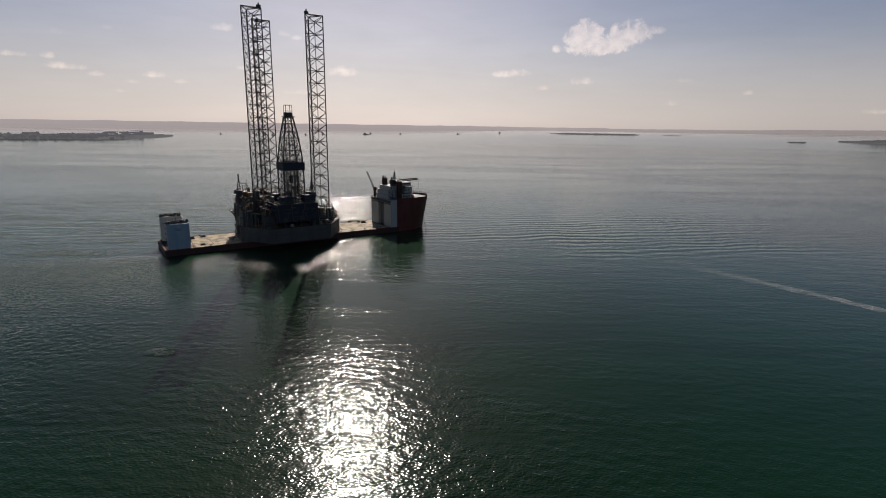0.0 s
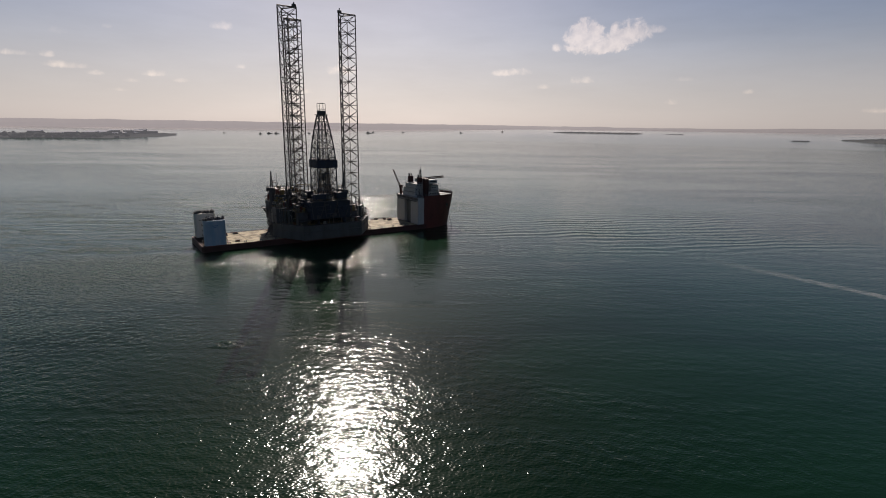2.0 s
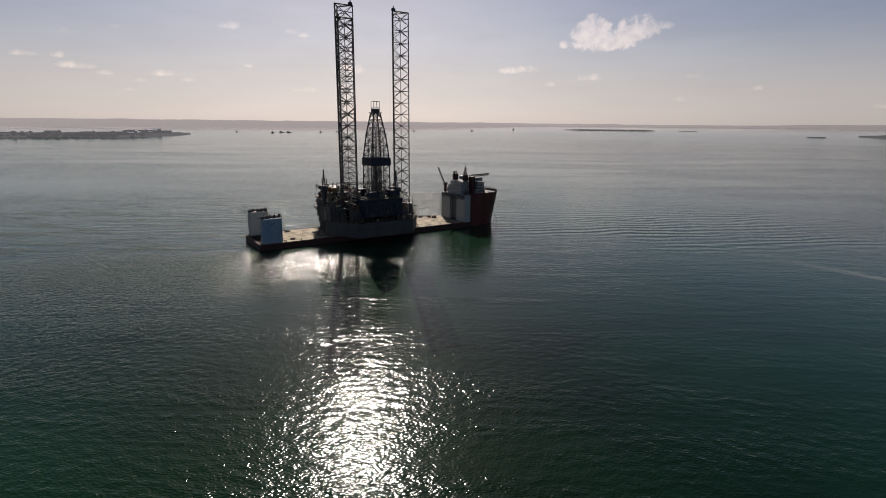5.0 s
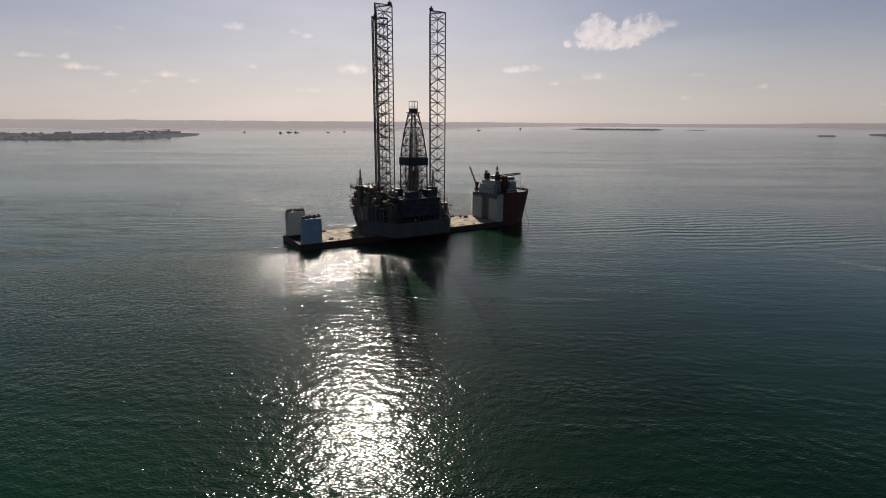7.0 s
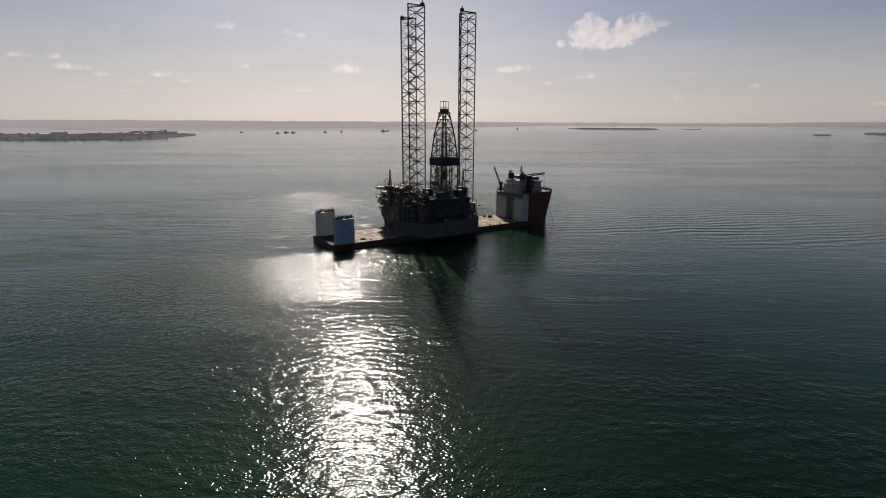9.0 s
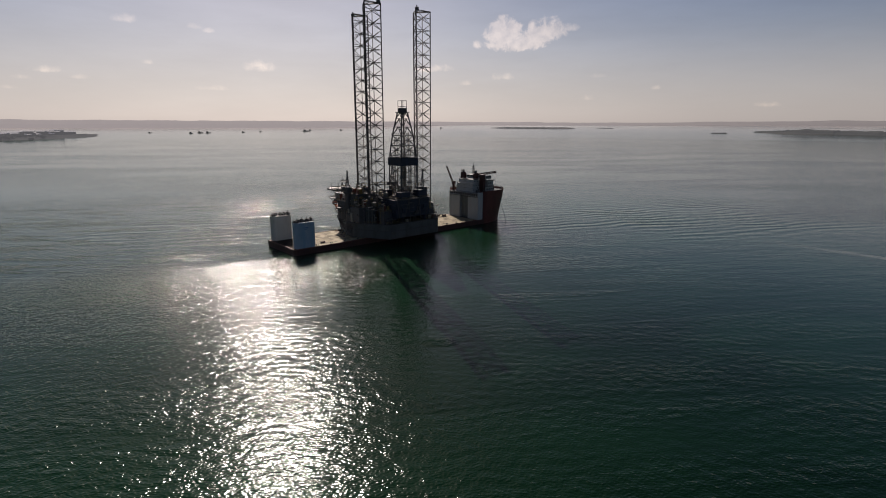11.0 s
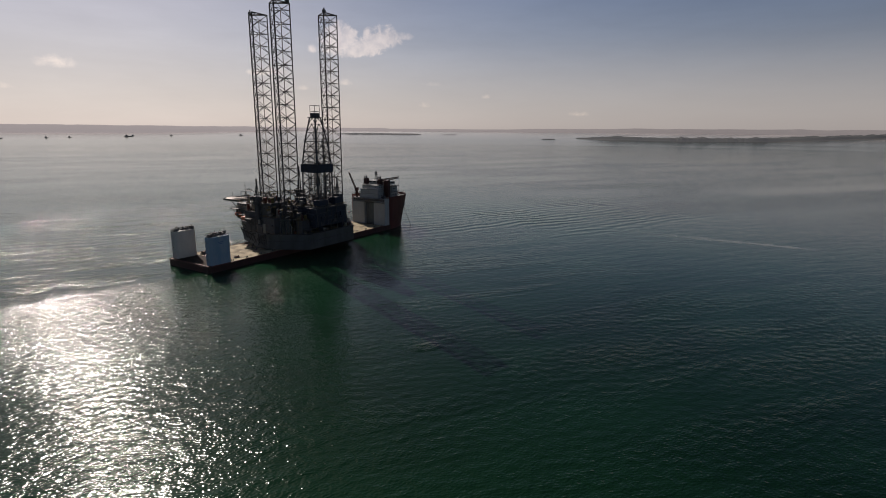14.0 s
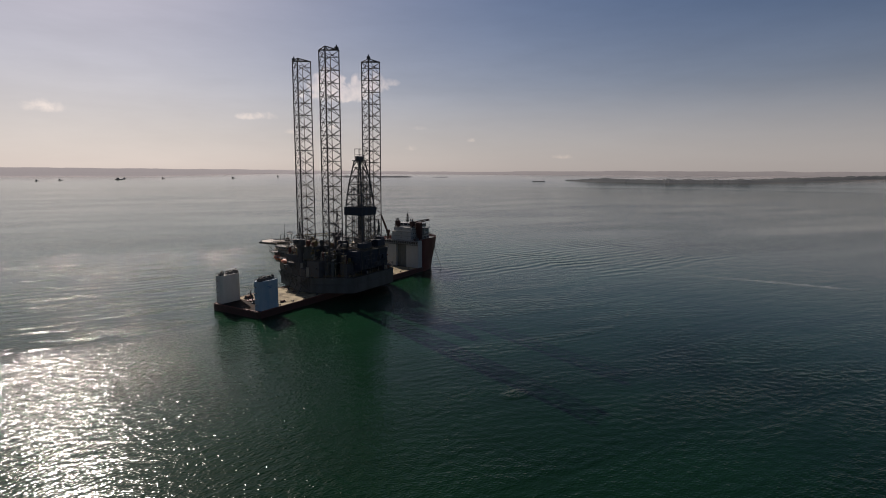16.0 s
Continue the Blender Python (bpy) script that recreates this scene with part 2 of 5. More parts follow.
def water_mat():
    m = bpy.data.materials.new("sea_water")
    m.use_nodes = True
    nt = m.node_tree
    L = nt.links.new
    b = nt.nodes["Principled BSDF"]
    b.inputs["IOR"].default_value = 1.33
    b.inputs["Specular Tint"].default_value = (0.85, 1.0, 0.95, 1)
    face = nt.nodes.new("ShaderNodeLayerWeight")
    face.inputs["Blend"].default_value = 0.5
    gloss = nt.nodes.new("ShaderNodeMapRange")
    L(face.outputs["Facing"], gloss.inputs[0])
    for i, v in enumerate((0.6, 0.95, *WATER_GLOSS)):
        gloss.inputs[1 + i].default_value = v
    L(gloss.outputs[0], b.inputs["Specular IOR Level"])
    co = nt.nodes.new("ShaderNodeTexCoord").outputs["Object"]

    def noise_at(scale, stretch=(1, 1, 1), turn=0.0, detail=3.0, rough=0.55, warp=0.0, crest=None):
        """Noise over the plan; crest: the angle along which the waves' crests run, with stretch along and across it."""
        mp = nt.nodes.new("ShaderNodeMapping")
        mp.inputs["Scale"].default_value = stretch
        if crest is not None:
            mp.vector_type = "TEXTURE"
            mp.inputs["Scale"].default_value = tuple(1 / c for c in stretch)
            turn = radians(crest)
        mp.inputs["Rotation"].default_value = (0, 0, turn)
        L(co, mp.inputs[0])
        n = nt.nodes.new("ShaderNodeTexNoise")
        n.inputs["Scale"].default_value, n.inputs["Detail"].default_value, n.inputs["Roughness"].default_value = scale, detail, rough
        n.inputs["Distortion"].default_value = warp
        L(mp.outputs[0], n.inputs["Vector"])
        return n.outputs["Fac"]

    def mathn(op, a, b2):
        n = nt.nodes.new("ShaderNodeMath")
        n.operation = op
        for i, v in enumerate((a, b2)):
            if isinstance(v, (int, float)):
                n.inputs[i].default_value = v
            else:
                L(v, n.inputs[i])
        return n.outputs[0]

    def ramp(f, a, b2, lo, hi):
        n = nt.nodes.new("ShaderNodeMapRange")
        L(f, n.inputs[0])
        for i, v in enumerate((a, b2, lo, hi)):
            n.inputs[1 + i].default_value = v
        return n.outputs[0]

    # colour: green and teal in random drifts; sky reflection put in by distance and easting
    broad = noise_at(0.006, (1, 2.2, 1), 0.3, 4.0, 0.6, 0.6)
    mx = nt.nodes.new("ShaderNodeMix")
    mx.data_type = "RGBA"
    east = nt.nodes.new("ShaderNodeSeparateXYZ")
    L(co, east.inputs[0])
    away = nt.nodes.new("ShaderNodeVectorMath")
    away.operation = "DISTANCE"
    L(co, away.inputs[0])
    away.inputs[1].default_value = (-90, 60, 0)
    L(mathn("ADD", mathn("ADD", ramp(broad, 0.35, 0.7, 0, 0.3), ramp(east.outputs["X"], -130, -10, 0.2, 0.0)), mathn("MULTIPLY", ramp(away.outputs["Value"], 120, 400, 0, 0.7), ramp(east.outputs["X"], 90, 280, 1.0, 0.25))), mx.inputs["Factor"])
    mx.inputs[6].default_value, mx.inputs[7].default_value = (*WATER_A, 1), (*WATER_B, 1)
    # far water paled in the base colour, standing in for sky reflected along the shore
    far_sheen = nt.nodes.new("ShaderNodeMix")
    far_sheen.data_type = "RGBA"
    L(mathn("MULTIPLY", ramp(away.outputs["Value"], 3000, 4300, 0, 1), ramp(noise_at(0.004, (0.5, 1.8, 1), 0.1, 2.0, 0.5), 0.4, 0.6, 0.35, 1.0)), far_sheen.inputs["Factor"])
    L(mx.outputs[2], far_sheen.inputs[6])
    far_sheen.inputs[7].default_value = (0.46, 0.42, 0.38, 1)
    L(far_sheen.outputs[2], b.inputs["Base Color"])
    # relief: chop, wind waves and low swell, in long drifts of rough and slick water; gustier to the west
    sep = nt.nodes.new("ShaderNodeSeparateXYZ")
    L(co, sep.inputs[0])
    out = nt.nodes.new("ShaderNodeVectorMath")
    out.operation = "DISTANCE"
    L(co, out.inputs[0])
    out.inputs[1].default_value = (-90, 60, 0)
    open_sea = ramp(out.outputs["Value"], 170, 700, 0, 1)
    gust = mathn("MULTIPLY", ramp(sep.outputs["X"], -150, -30, GUST[0], 1.0), ramp(sep.outputs["X"], -5, 75, 1.0, GUST[1]))
    slick = noise_at(0.012, (0.5, 2.8, 1), -0.25, 4.0, 0.6, 0.8)
    near_calm = mathn("MULTIPLY", mathn("MULTIPLY", ramp(slick, 0.38, 0.62, 0.5, 1.4), gust), ramp(sep.outputs["Y"], 125, 180, NEAR_WIND, 0.78))
    drift = noise_at(0.0045, (0.45, 2.0, 1), -0.2, 2.5, 0.55, 0.8)
    far_calm = mathn("MULTIPLY", ramp(drift, 0.36, 0.68, DRIFT[0], DRIFT[1]), ramp(out.outputs["Value"], 1500, 3000, 1.0, 0.03))
    # disturbed water in the lee of the ship: south of a line past the stern and along her near side
    stern_line = mathn("ADD", mathn("MULTIPLY", sep.outputs["X"], 0.25), 337.5)
    side_line = mathn("ADD", mathn("MULTIPLY", sep.outputs["X"], 0.6745), 399.0)
    south = mathn("SUBTRACT", mathn("MAXIMUM", stern_line, side_line), sep.outputs["Y"])
    wavering = mathn("ADD", south, ramp(noise_at(0.03, (0.4, 1.5, 1), 0.2, 3.0, 0.6), 0, 1, -34, 34))
    lee = mathn("MULTIPLY", mathn("MULTIPLY", ramp(wavering, -8, 20, 0, 1), ramp(mathn("MULTIPLY", wavering, ramp(sep.outputs["X"], -170, -100, 1.0, 1.3)), 50, 150, 1, 0)), mathn("MULTIPLY", ramp(sep.outputs["X"], -330, -215, 0, 1), ramp(sep.outputs["X"], -65, -15, 1, 0)))
    north = mathn("MULTIPLY", mathn("MULTIPLY", ramp(wavering, -10, 0, 1, 0), ramp(wavering, -330, -180, 0, 1)), ramp(sep.outputs["X"], -60, 40, 1, 0))
    streaks = mathn("MULTIPLY", ramp(noise_at(0.03, (0.4, 3.2, 1), -0.25, 5.0, 0.62, 0.9), 0.52, 0.57, 0, 1), mathn("MULTIPLY", north, ramp(noise_at(0.2, (0.5, 1.5, 1), -0.25, 3.0, 0.6, 0.5), 0.46, 0.51, 0.0, 1)))
    paw = ramp(mathn("ADD", mathn("POWER", mathn("DIVIDE", mathn("ADD", sep.outputs["X"], 87.5), 7.0), 2.0), mathn("POWER", mathn("DIVIDE", mathn("SUBTRACT", sep.outputs["Y"], 163.5), 4.0), 2.0)), 0.2, 1.0, 1.0, 0.0)
    beyond = ramp(mathn("ADD", mathn("POWER", mathn("DIVIDE", mathn("ADD", sep.outputs["X"], 70.0), 60.0), 2.0), mathn("POWER", mathn("DIVIDE", mathn("SUBTRACT", sep.outputs["Y"], 470.0), 110.0), 2.0)), 0.4, 1.0, 1.0, 0.0)
    lee = mathn("MAXIMUM", lee, mathn("MULTIPLY", beyond, 1.8))
    # ruffled water to the west, south of the stern, in drifts
    ragged = mathn("ADD", sep.outputs["X"], ramp(noise_at(0.022, (0.5, 1.6, 1), 0, 3.0, 0.6, 0.5, 20), 0, 1, -55, 55))
    west_wind = mathn("MULTIPLY", mathn("MULTIPLY", mathn("MULTIPLY", ramp(ragged, -165, -125, 1, 0), ramp(wavering, -5, 50, 0, 1)), ramp(sep.outputs["Y"], 105, 185, 0.4, 1.0)), ramp(noise_at(0.035, (0.4, 1.7, 1), 0, 3.0, 0.6, 0.6, 25), 0.38, 0.55, 0.35, 1.0))
    lee = mathn("MAXIMUM", lee, mathn("MULTIPLY", west_wind, WEST))
    stir = mathn("ADD", mathn("MULTIPLY", lee, LEE), mathn("ADD", mathn("MULTIPLY", streaks, STREAK), mathn("MULTIPLY", paw, 1.2)))
    calm = mathn("ADD", mathn("MULTIPLY", near_calm, mathn("SUBTRACT", 1.0, open_sea)), mathn("MULTIPLY", far_calm, open_sea))
    steep = noise_at(0.8, (0.6, 1.4, 1), 0, 0.8, 0.6, 0.3, 30)
    chop = noise_at(1.4, (0.85, 1.2, 1), 0.3, 0.5, 0.5)
    peak = mathn("MAXIMUM", mathn("SUBTRACT", noise_at(0.7, (1.0, 1.2, 1), 0.9, 0.3, 0.5), 0.64), 0.0)
    wind = noise_at(0.34, (0.9, 1.25, 1), 0.45, 0.5, 0.5)
    swell = noise_at(0.09, (0.5, 1.7, 1), 0.5, 1.5, 0.5)
    short = mathn("ADD", mathn("ADD", mathn("MULTIPLY", chop, CHOP), mathn("MULTIPLY", peak, PEAK)), mathn("MULTIPLY", wind, WIND))
    short = mathn("ADD", mathn("MULTIPLY", short, mathn("ADD", calm, mathn("MULTIPLY", stir, 0.35))), mathn("MULTIPLY", mathn("MULTIPLY", steep, STEEP), stir))
    short = mathn("ADD", short, mathn("MULTIPLY", mathn("MULTIPLY", peak, 0.9), lee))
    h = mathn("ADD", short, mathn("MULTIPLY", mathn("MULTIPLY", swell, SWELL), ramp(out.outputs["Value"], 170, 3000, 1.0, 0.02)))
    # a train of long ripples off the bow
    warp = noise_at(0.02, (1, 1, 1), 0.0, 2.0, 0.5)
    along = mathn("ADD", mathn("ADD", mathn("MULTIPLY", sep.outputs["Y"], 0.62), mathn("MULTIPLY", sep.outputs["X"], -0.1)), mathn("MULTIPLY", warp, 15.0))
    ripple = mathn("SINE", along, 0.0)
    ex = mathn("DIVIDE", mathn("SUBTRACT", sep.outputs["X"], 130.0), 190.0)
    ey = mathn("DIVIDE", mathn("SUBTRACT", sep.outputs["Y"], 390.0), 95.0)
    within = ramp(mathn("ADD", mathn("MULTIPLY", ex, ex), mathn("MULTIPLY", ey, ey)), 0.1, 1.0, 1.0, 0.0)
    wx = mathn("DIVIDE", mathn("ADD", sep.outputs["X"], 226.0), 100.0)
    wy = mathn("DIVIDE", mathn("SUBTRACT", sep.outputs["Y"], 385.0), 62.0)
    west = ramp(mathn("ADD", mathn("MULTIPLY", wx, wx), mathn("MULTIPLY", wy, wy)), 0.2, 1.0, 0.8, 0.0)
    within = mathn("MAXIMUM", within, west)
    patchy = ramp(noise_at(0.016, (0.7, 1.6, 1), 0.1, 2.0, 0.5), 0.4, 0.62, 0.15, 1.0)
    h = mathn("ADD", h, mathn("MULTIPLY", mathn("MULTIPLY", ripple, RIPPLE), mathn("MULTIPLY", within, patchy)))
    bp = nt.nodes.new("ShaderNodeBump")
    bp.inputs["Distance"].default_value = 1.0
    bp.inputs["Strength"].default_value = 1.0
    L(h, bp.inputs["Height"])
    # the wind sets the wavelets leaning a little to the east
    lean = nt.nodes.new("ShaderNodeVectorMath")
    lean.operation = "ADD"
    L(bp.outputs[0], lean.inputs[0])
    lean.inputs[1].default_value = LEAN
    unit = nt.nodes.new("ShaderNodeVectorMath")
    unit.operation = "NORMALIZE"
    L(lean.outputs[0], unit.inputs[0])
    L(unit.outputs[0], b.inputs["Normal"])
    L(ramp(sep.outputs["X"], -150, -30, WATER_ROUGH[1], WATER_ROUGH[0]), b.inputs["Roughness"])
    return m


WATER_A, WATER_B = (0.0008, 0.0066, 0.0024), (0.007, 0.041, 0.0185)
CHOP, WIND, SWELL, PEAK, WATER_ROUGH, WATER_GLOSS = 0.09, 0.2, 0.15, 0.2, (0.115, 0.115), (0.2, 0.42)
GUST, DRIFT, RIPPLE = (1.05, 0.38), (0.25, 1.2), 0.16
LEE, STREAK, STEEP, NEAR_WIND, WEST, LEAN = 1.2, 1.5, 0.33, 1.45, 0.5, (0.015, 0.0, 0.0)
WATER = water_mat()


def foam_mat():
    m = bpy.data.materials.new("foam")
    m.use_nodes = True
    nt = m.node_tree
    b = nt.nodes["Principled BSDF"]
    b.inputs["Base Color"].default_value, b.inputs["Roughness"].default_value = (0.55, 0.58, 0.58, 1), 0.9
    co = nt.nodes.new("ShaderNodeTexCoord").outputs["Object"]
    mp = nt.nodes.new("ShaderNodeMapping")
    mp.inputs["Scale"].default_value = (0.12, 1.0, 1)
    nt.links.new(co, mp.inputs[0])
    n = nt.nodes.new("ShaderNodeTexNoise")
    n.inputs["Scale"].default_value, n.inputs["Detail"].default_value, n.inputs["Roughness"].default_value = 1.3, 6, 0.7
    nt.links.new(mp.outputs[0], n.inputs["Vector"])
    r = nt.nodes.new("ShaderNodeMapRange")
    nt.links.new(n.outputs["Fac"], r.inputs[0])
    for i, v in enumerate((0.4, 0.66, 0.0, 0.36)):
        r.inputs[1 + i].default_value = v
    # older foam, farther along the wake, has thinned
    sep = nt.nodes.new("ShaderNodeSeparateXYZ")
    nt.links.new(co, sep.inputs[0])
    age = nt.nodes.new("ShaderNodeMapRange")
    nt.links.new(sep.outputs["X"], age.inputs[0])
    for i, v in enumerate((35.0, 118.0, 1.0, 0.04)):
        age.inputs[1 + i].default_value = v
    start = nt.nodes.new("ShaderNodeMapRange")
    nt.links.new(sep.outputs["X"], start.inputs[0])
    for i, v in enumerate((0.0, 22.0, 0.0, 1.0)):
        start.inputs[1 + i].default_value = v
    both = nt.nodes.new("ShaderNodeMath")
    both.operation = "MULTIPLY"
    nt.links.new(r.outputs[0], both.inputs[0])
    nt.links.new(start.outputs[0], both.inputs[1])
    thin = nt.nodes.new("ShaderNodeMath")
    thin.operation = "MULTIPLY"
    nt.links.new(both.outputs[0], thin.inputs[0])
    nt.links.new(age.outputs[0], thin.inputs[1])
    nt.links.new(thin.outputs[0], b.inputs["Alpha"])
    return m


FOAM = foam_mat()


# ---- mesh helpers ----
def box(bm, c, s, rz=0.0, bevel=0.0):
    """An upright box: centre, size, turn about z in degrees."""
    r = bmesh.ops.create_cube(bm, size=1.0, matrix=pose(*c, 0, 0, rz) @ Matrix.Diagonal((*s, 1)))
    if bevel:
        es = {e for v in r["verts"] for e in v.link_edges}
        bmesh.ops.bevel(bm, geom=list(es), offset=bevel, segments=2, affect="EDGES", profile=0.5)


def tube(bm, p, q, r, n=6, r2=None):
    """A round bar from p to q."""
    p, q = Vector(p), Vector(q)
    d = q - p
    if d.length < 1e-6:
        return
    m = Matrix.Translation((p + q) / 2) @ d.to_track_quat("Z", "Y").to_matrix().to_4x4()
    bmesh.ops.create_cone(bm, cap_ends=True, segments=n, radius1=r, radius2=r if r2 is None else r2, depth=d.length, matrix=m)


def prism(bm, plan, z0, z1):
    """An upright prism over a plan (anticlockwise)."""
    lo = [bm.verts.new((x, y, z0)) for x, y in plan]
    hi = [bm.verts.new((x, y, z1)) for x, y in plan]
    bm.faces.new(list(reversed(lo)))
    bm.faces.new(hi)
    n = len(plan)
    for i in range(n):
        bm.faces.new((lo[i], lo[(i + 1) % n], hi[(i + 1) % n], hi[i]))


def rail(bm, pts, z, h=1.1, gap=2.0, r=0.05, closed=False):
    """A railing along points of the plan at the height z."""
    pts = [Vector((*p, z)) for p in pts]
    if closed:
        pts.append(pts[0])
    for a, b in zip(pts, pts[1:]):
        for k in (0.5, 1.0):
            tube(bm, a + Vector((0, 0, h * k)), b + Vector((0, 0, h * k)), r, 4)
        n = max(1, int((b - a).length / gap))
        for i in range(n + 1):
            f = a.lerp(b, i / n)
            tube(bm, f, f + Vector((0, 0, h)), r, 4)


def truss(bm, p, q, w, bays, r, up=(0, 0, 1)):
    """A square lattice boom from p to q."""
    p, q = Vector(p), Vector(q)
    d = (q - p).normalized()
    s = d.cross(Vector(up)).normalized()
    t = s.cross(d)
    cs = [(s * a + t * b) * w / 2 for a, b in ((-1, -1), (1, -1), (1, 1), (-1, 1))]
    for c in cs:
        tube(bm, p + c, q + c * 0.7, r, 4)
    for i in range(bays):
        a, b = p.lerp(q, i / bays), p.lerp(q, (i + 1) / bays)
        for j in range(4):
            tube(bm, a + cs[j], b + cs[(j + 1) % 4], r * 0.6, 3)


ORIGIN = {}
SHIP = pose(-144.5, 301.5, 0, 0, 0, 34)      # ship's plan: x along the near side towards the bow, y across to the far side, z above the water


def thing(name, at, label, category, group=""):
    ob = new(name)
    ob.empty_display_size = 2
    ob.matrix_world = SHIP @ Matrix.Translation(at)
    ORIGIN[ob.name] = Vector(at)
    return tagged(ob, label, category, group)


def top_of(ob):
    while ob.parent:
        ob = ob.parent
    return ob


def part(name, bm, material, parent, label="", smooth=False):
    """One mesh under a thing or a part; bm is in the ship's plan, or in the parent's own when it has no such place."""
    o = ORIGIN.get(top_of(parent).name, Vector((0, 0, 0)))
    bmesh.ops.translate(bm, verts=bm.verts, vec=-o)
    bmesh.ops.recalc_face_normals(bm, faces=bm.faces)
    me = bpy.data.meshes.new(name)
    bm.to_mesh(me)
    bm.free()
    me.materials.append(material)
    if smooth:
        for f in me.polygons:
            f.use_smooth = True
    ob = new(name, me)
    ob.parent = parent
    if label:
        ob["label"] = label
    return ob


def part_of(name, material, parent, make, *a, label="", **k):
    bm = bmesh.new()
    make(bm, *a, **k)
    return part(name, bm, material, parent, label)


def lone(name, bm, material, label, category="", kind="", group="", m=None):
    """A thing or a piece of the setting that is one mesh, in world metres."""
    bmesh.ops.recalc_face_normals(bm, faces=bm.faces)
    me = bpy.data.meshes.new(name)
    bm.to_mesh(me)
    bm.free()
    me.materials.append(material)
    ob = new(name, me)
    if m is not None:
        ob.matrix_world = m
    return tagged(ob, label, category, group, kind)


# ---- sea ----
def wide(x, y):
    """How far the open water runs on: 0 in the west, 1 in the east."""
    az = math.degrees(math.atan2(x + 90, y - 60))
    k = min(1.0, max(0.0, (az + 8) / 20))
    b = min(1.0, max(0.0, (150 - az) / 40))
    return k * k * (3 - 2 * k) * b


def sea_z(x, y):
    """The far water: lifted a little towards the hazed-over shore."""
    k = min(1.0, max(0.0, (math.hypot(x + 90, y - 60) - 2300) / 2500))
    return (34 + 30 * wide(x, y)) * k * k * (3 - 2 * k)


def sea():
    bm = bmesh.new()
    rings = [0, 60, 150, 300, 500, 900, 1600, 2300, 2700, 3100, 3500, 3900, 4300, 4600, 4890]
    n = 128
    prev = [bm.verts.new((-90, 60, 0))]
    for r in rings[1:]:
        cur = []
        for i in range(n):
            c, s = math.cos(2 * math.pi * i / n), math.sin(2 * math.pi * i / n)
            x, y = -90 + r * c, 60 + r * s
            cur.append(bm.verts.new((x, y, sea_z(x, y))))
        for i in range(n):
            j = (i + 1) % n
            if len(prev) == 1:
                bm.faces.new((prev[0], cur[i], cur[j]))
            else:
                bm.faces.new((prev[i], cur[i], cur[j], prev[j]))
        prev = cur
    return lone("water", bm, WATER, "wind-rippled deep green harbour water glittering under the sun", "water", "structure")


sea()


# ---- distant land ----
def far_shore():
    bm = bmesh.new()
    rows = []
    n = 420
    for i in range(n + 1):
        az = radians(-75 + 160 * i / n)
        k = i / n
        bump = noise.fractal(Vector((k * 60, 0, 3)), 0.9, 2.1, 5) * 5.0
        fine = noise.noise(Vector((k * 420, 5, 0))) * 1.6
        top = 88 + 4 * math.exp(-((math.degrees(az) + 25) / 30) ** 2) - 5 * max(0, 1 - abs(math.degrees(az) - 22) / 14) + 12 * min(1, max(0, (math.degrees(az) - 30) / 15)) + bump + fine
        w = wide(-90 + 4800 * math.sin(az), 5 + 4800 * math.cos(az))
        shore = 4770 + 15 * noise.noise(Vector((k * 25, 1, 1)))
        col = []
        low = 38 + 30 * w
        for d, z in ((0, low - 8), (5, low), (30, low + (top - low) * 0.45), (70, low + (top - low) * 0.85), (95, top), (100, top * 0.9), (105, 0)):
            r = shore + d
            col.append(bm.verts.new((-90 + r * math.sin(az), 5 + r * math.cos(az), z + (noise.noise(Vector((k * 200, d, 2))) * 3 if 0 < d < 95 else 0))))
        rows.append(col)
    for a, b in zip(rows, rows[1:]):
        for j in range(len(a) - 1):
            bm.faces.new((a[j], b[j], b[j + 1], a[j + 1]))
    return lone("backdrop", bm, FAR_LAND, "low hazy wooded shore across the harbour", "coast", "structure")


far_shore()


def low_land(name, line, width, height, label, seed, trees=0.6, taper=0.0, ends=99):
    """A low strip of scrubby land along a line of the plan."""
    bm = bmesh.new()
    pts = [Vector((*p, 0)) for p in line]
    n = 240
    total = sum((b - a).length for a, b in zip(pts, pts[1:]))
    cols = []
    for i in range(n + 1):
        s = total * i / n
        for a, b in zip(pts, pts[1:]):
            if s <= (b - a).length + 1e-6:
                break
            s -= (b - a).length
        c = a.lerp(b, min(1, s / (b - a).length))
        side = Vector((-(b - a).y, (b - a).x, 0)).normalized()
        k = i / n
        fade = min(1, (1 - k) * 9 + 0.2, k * ends + 0.2)
        w = width * fade * (0.75 + 0.5 * noise.noise(Vector((k * 9, seed, 0))))
        crest = height * fade * (1 - taper * k) * (0.65 + trees * abs(noise.noise(Vector((k * 26, seed, 4)))) + 0.5 * trees * max(0, noise.noise(Vector((k * 90, seed, 8)))) + 0.28 * noise.noise(Vector((k * 230, seed, 12))))
        col = []
        for f, z in ((-1, -1), (-0.96, 1.0), (-0.8, crest * 0.45), (-0.55, crest), (0.0, crest * 0.75), (0.55, crest * 0.8), (1, -1)):
            q = c + side * w * f
            col.append(bm.verts.new((q.x, q.y, sea_z(q.x, q.y) + z + (noise.noise(Vector((k * 150, f * 5, seed))) * 1.5 if abs(f) < 0.9 else 0))))
        cols.append(col)
    for a, b in zip(cols, cols[1:]):
        for j in range(len(a) - 1):
            bm.faces.new((a[j], b[j], b[j + 1], a[j + 1]))
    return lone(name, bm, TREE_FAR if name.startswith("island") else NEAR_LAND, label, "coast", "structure")


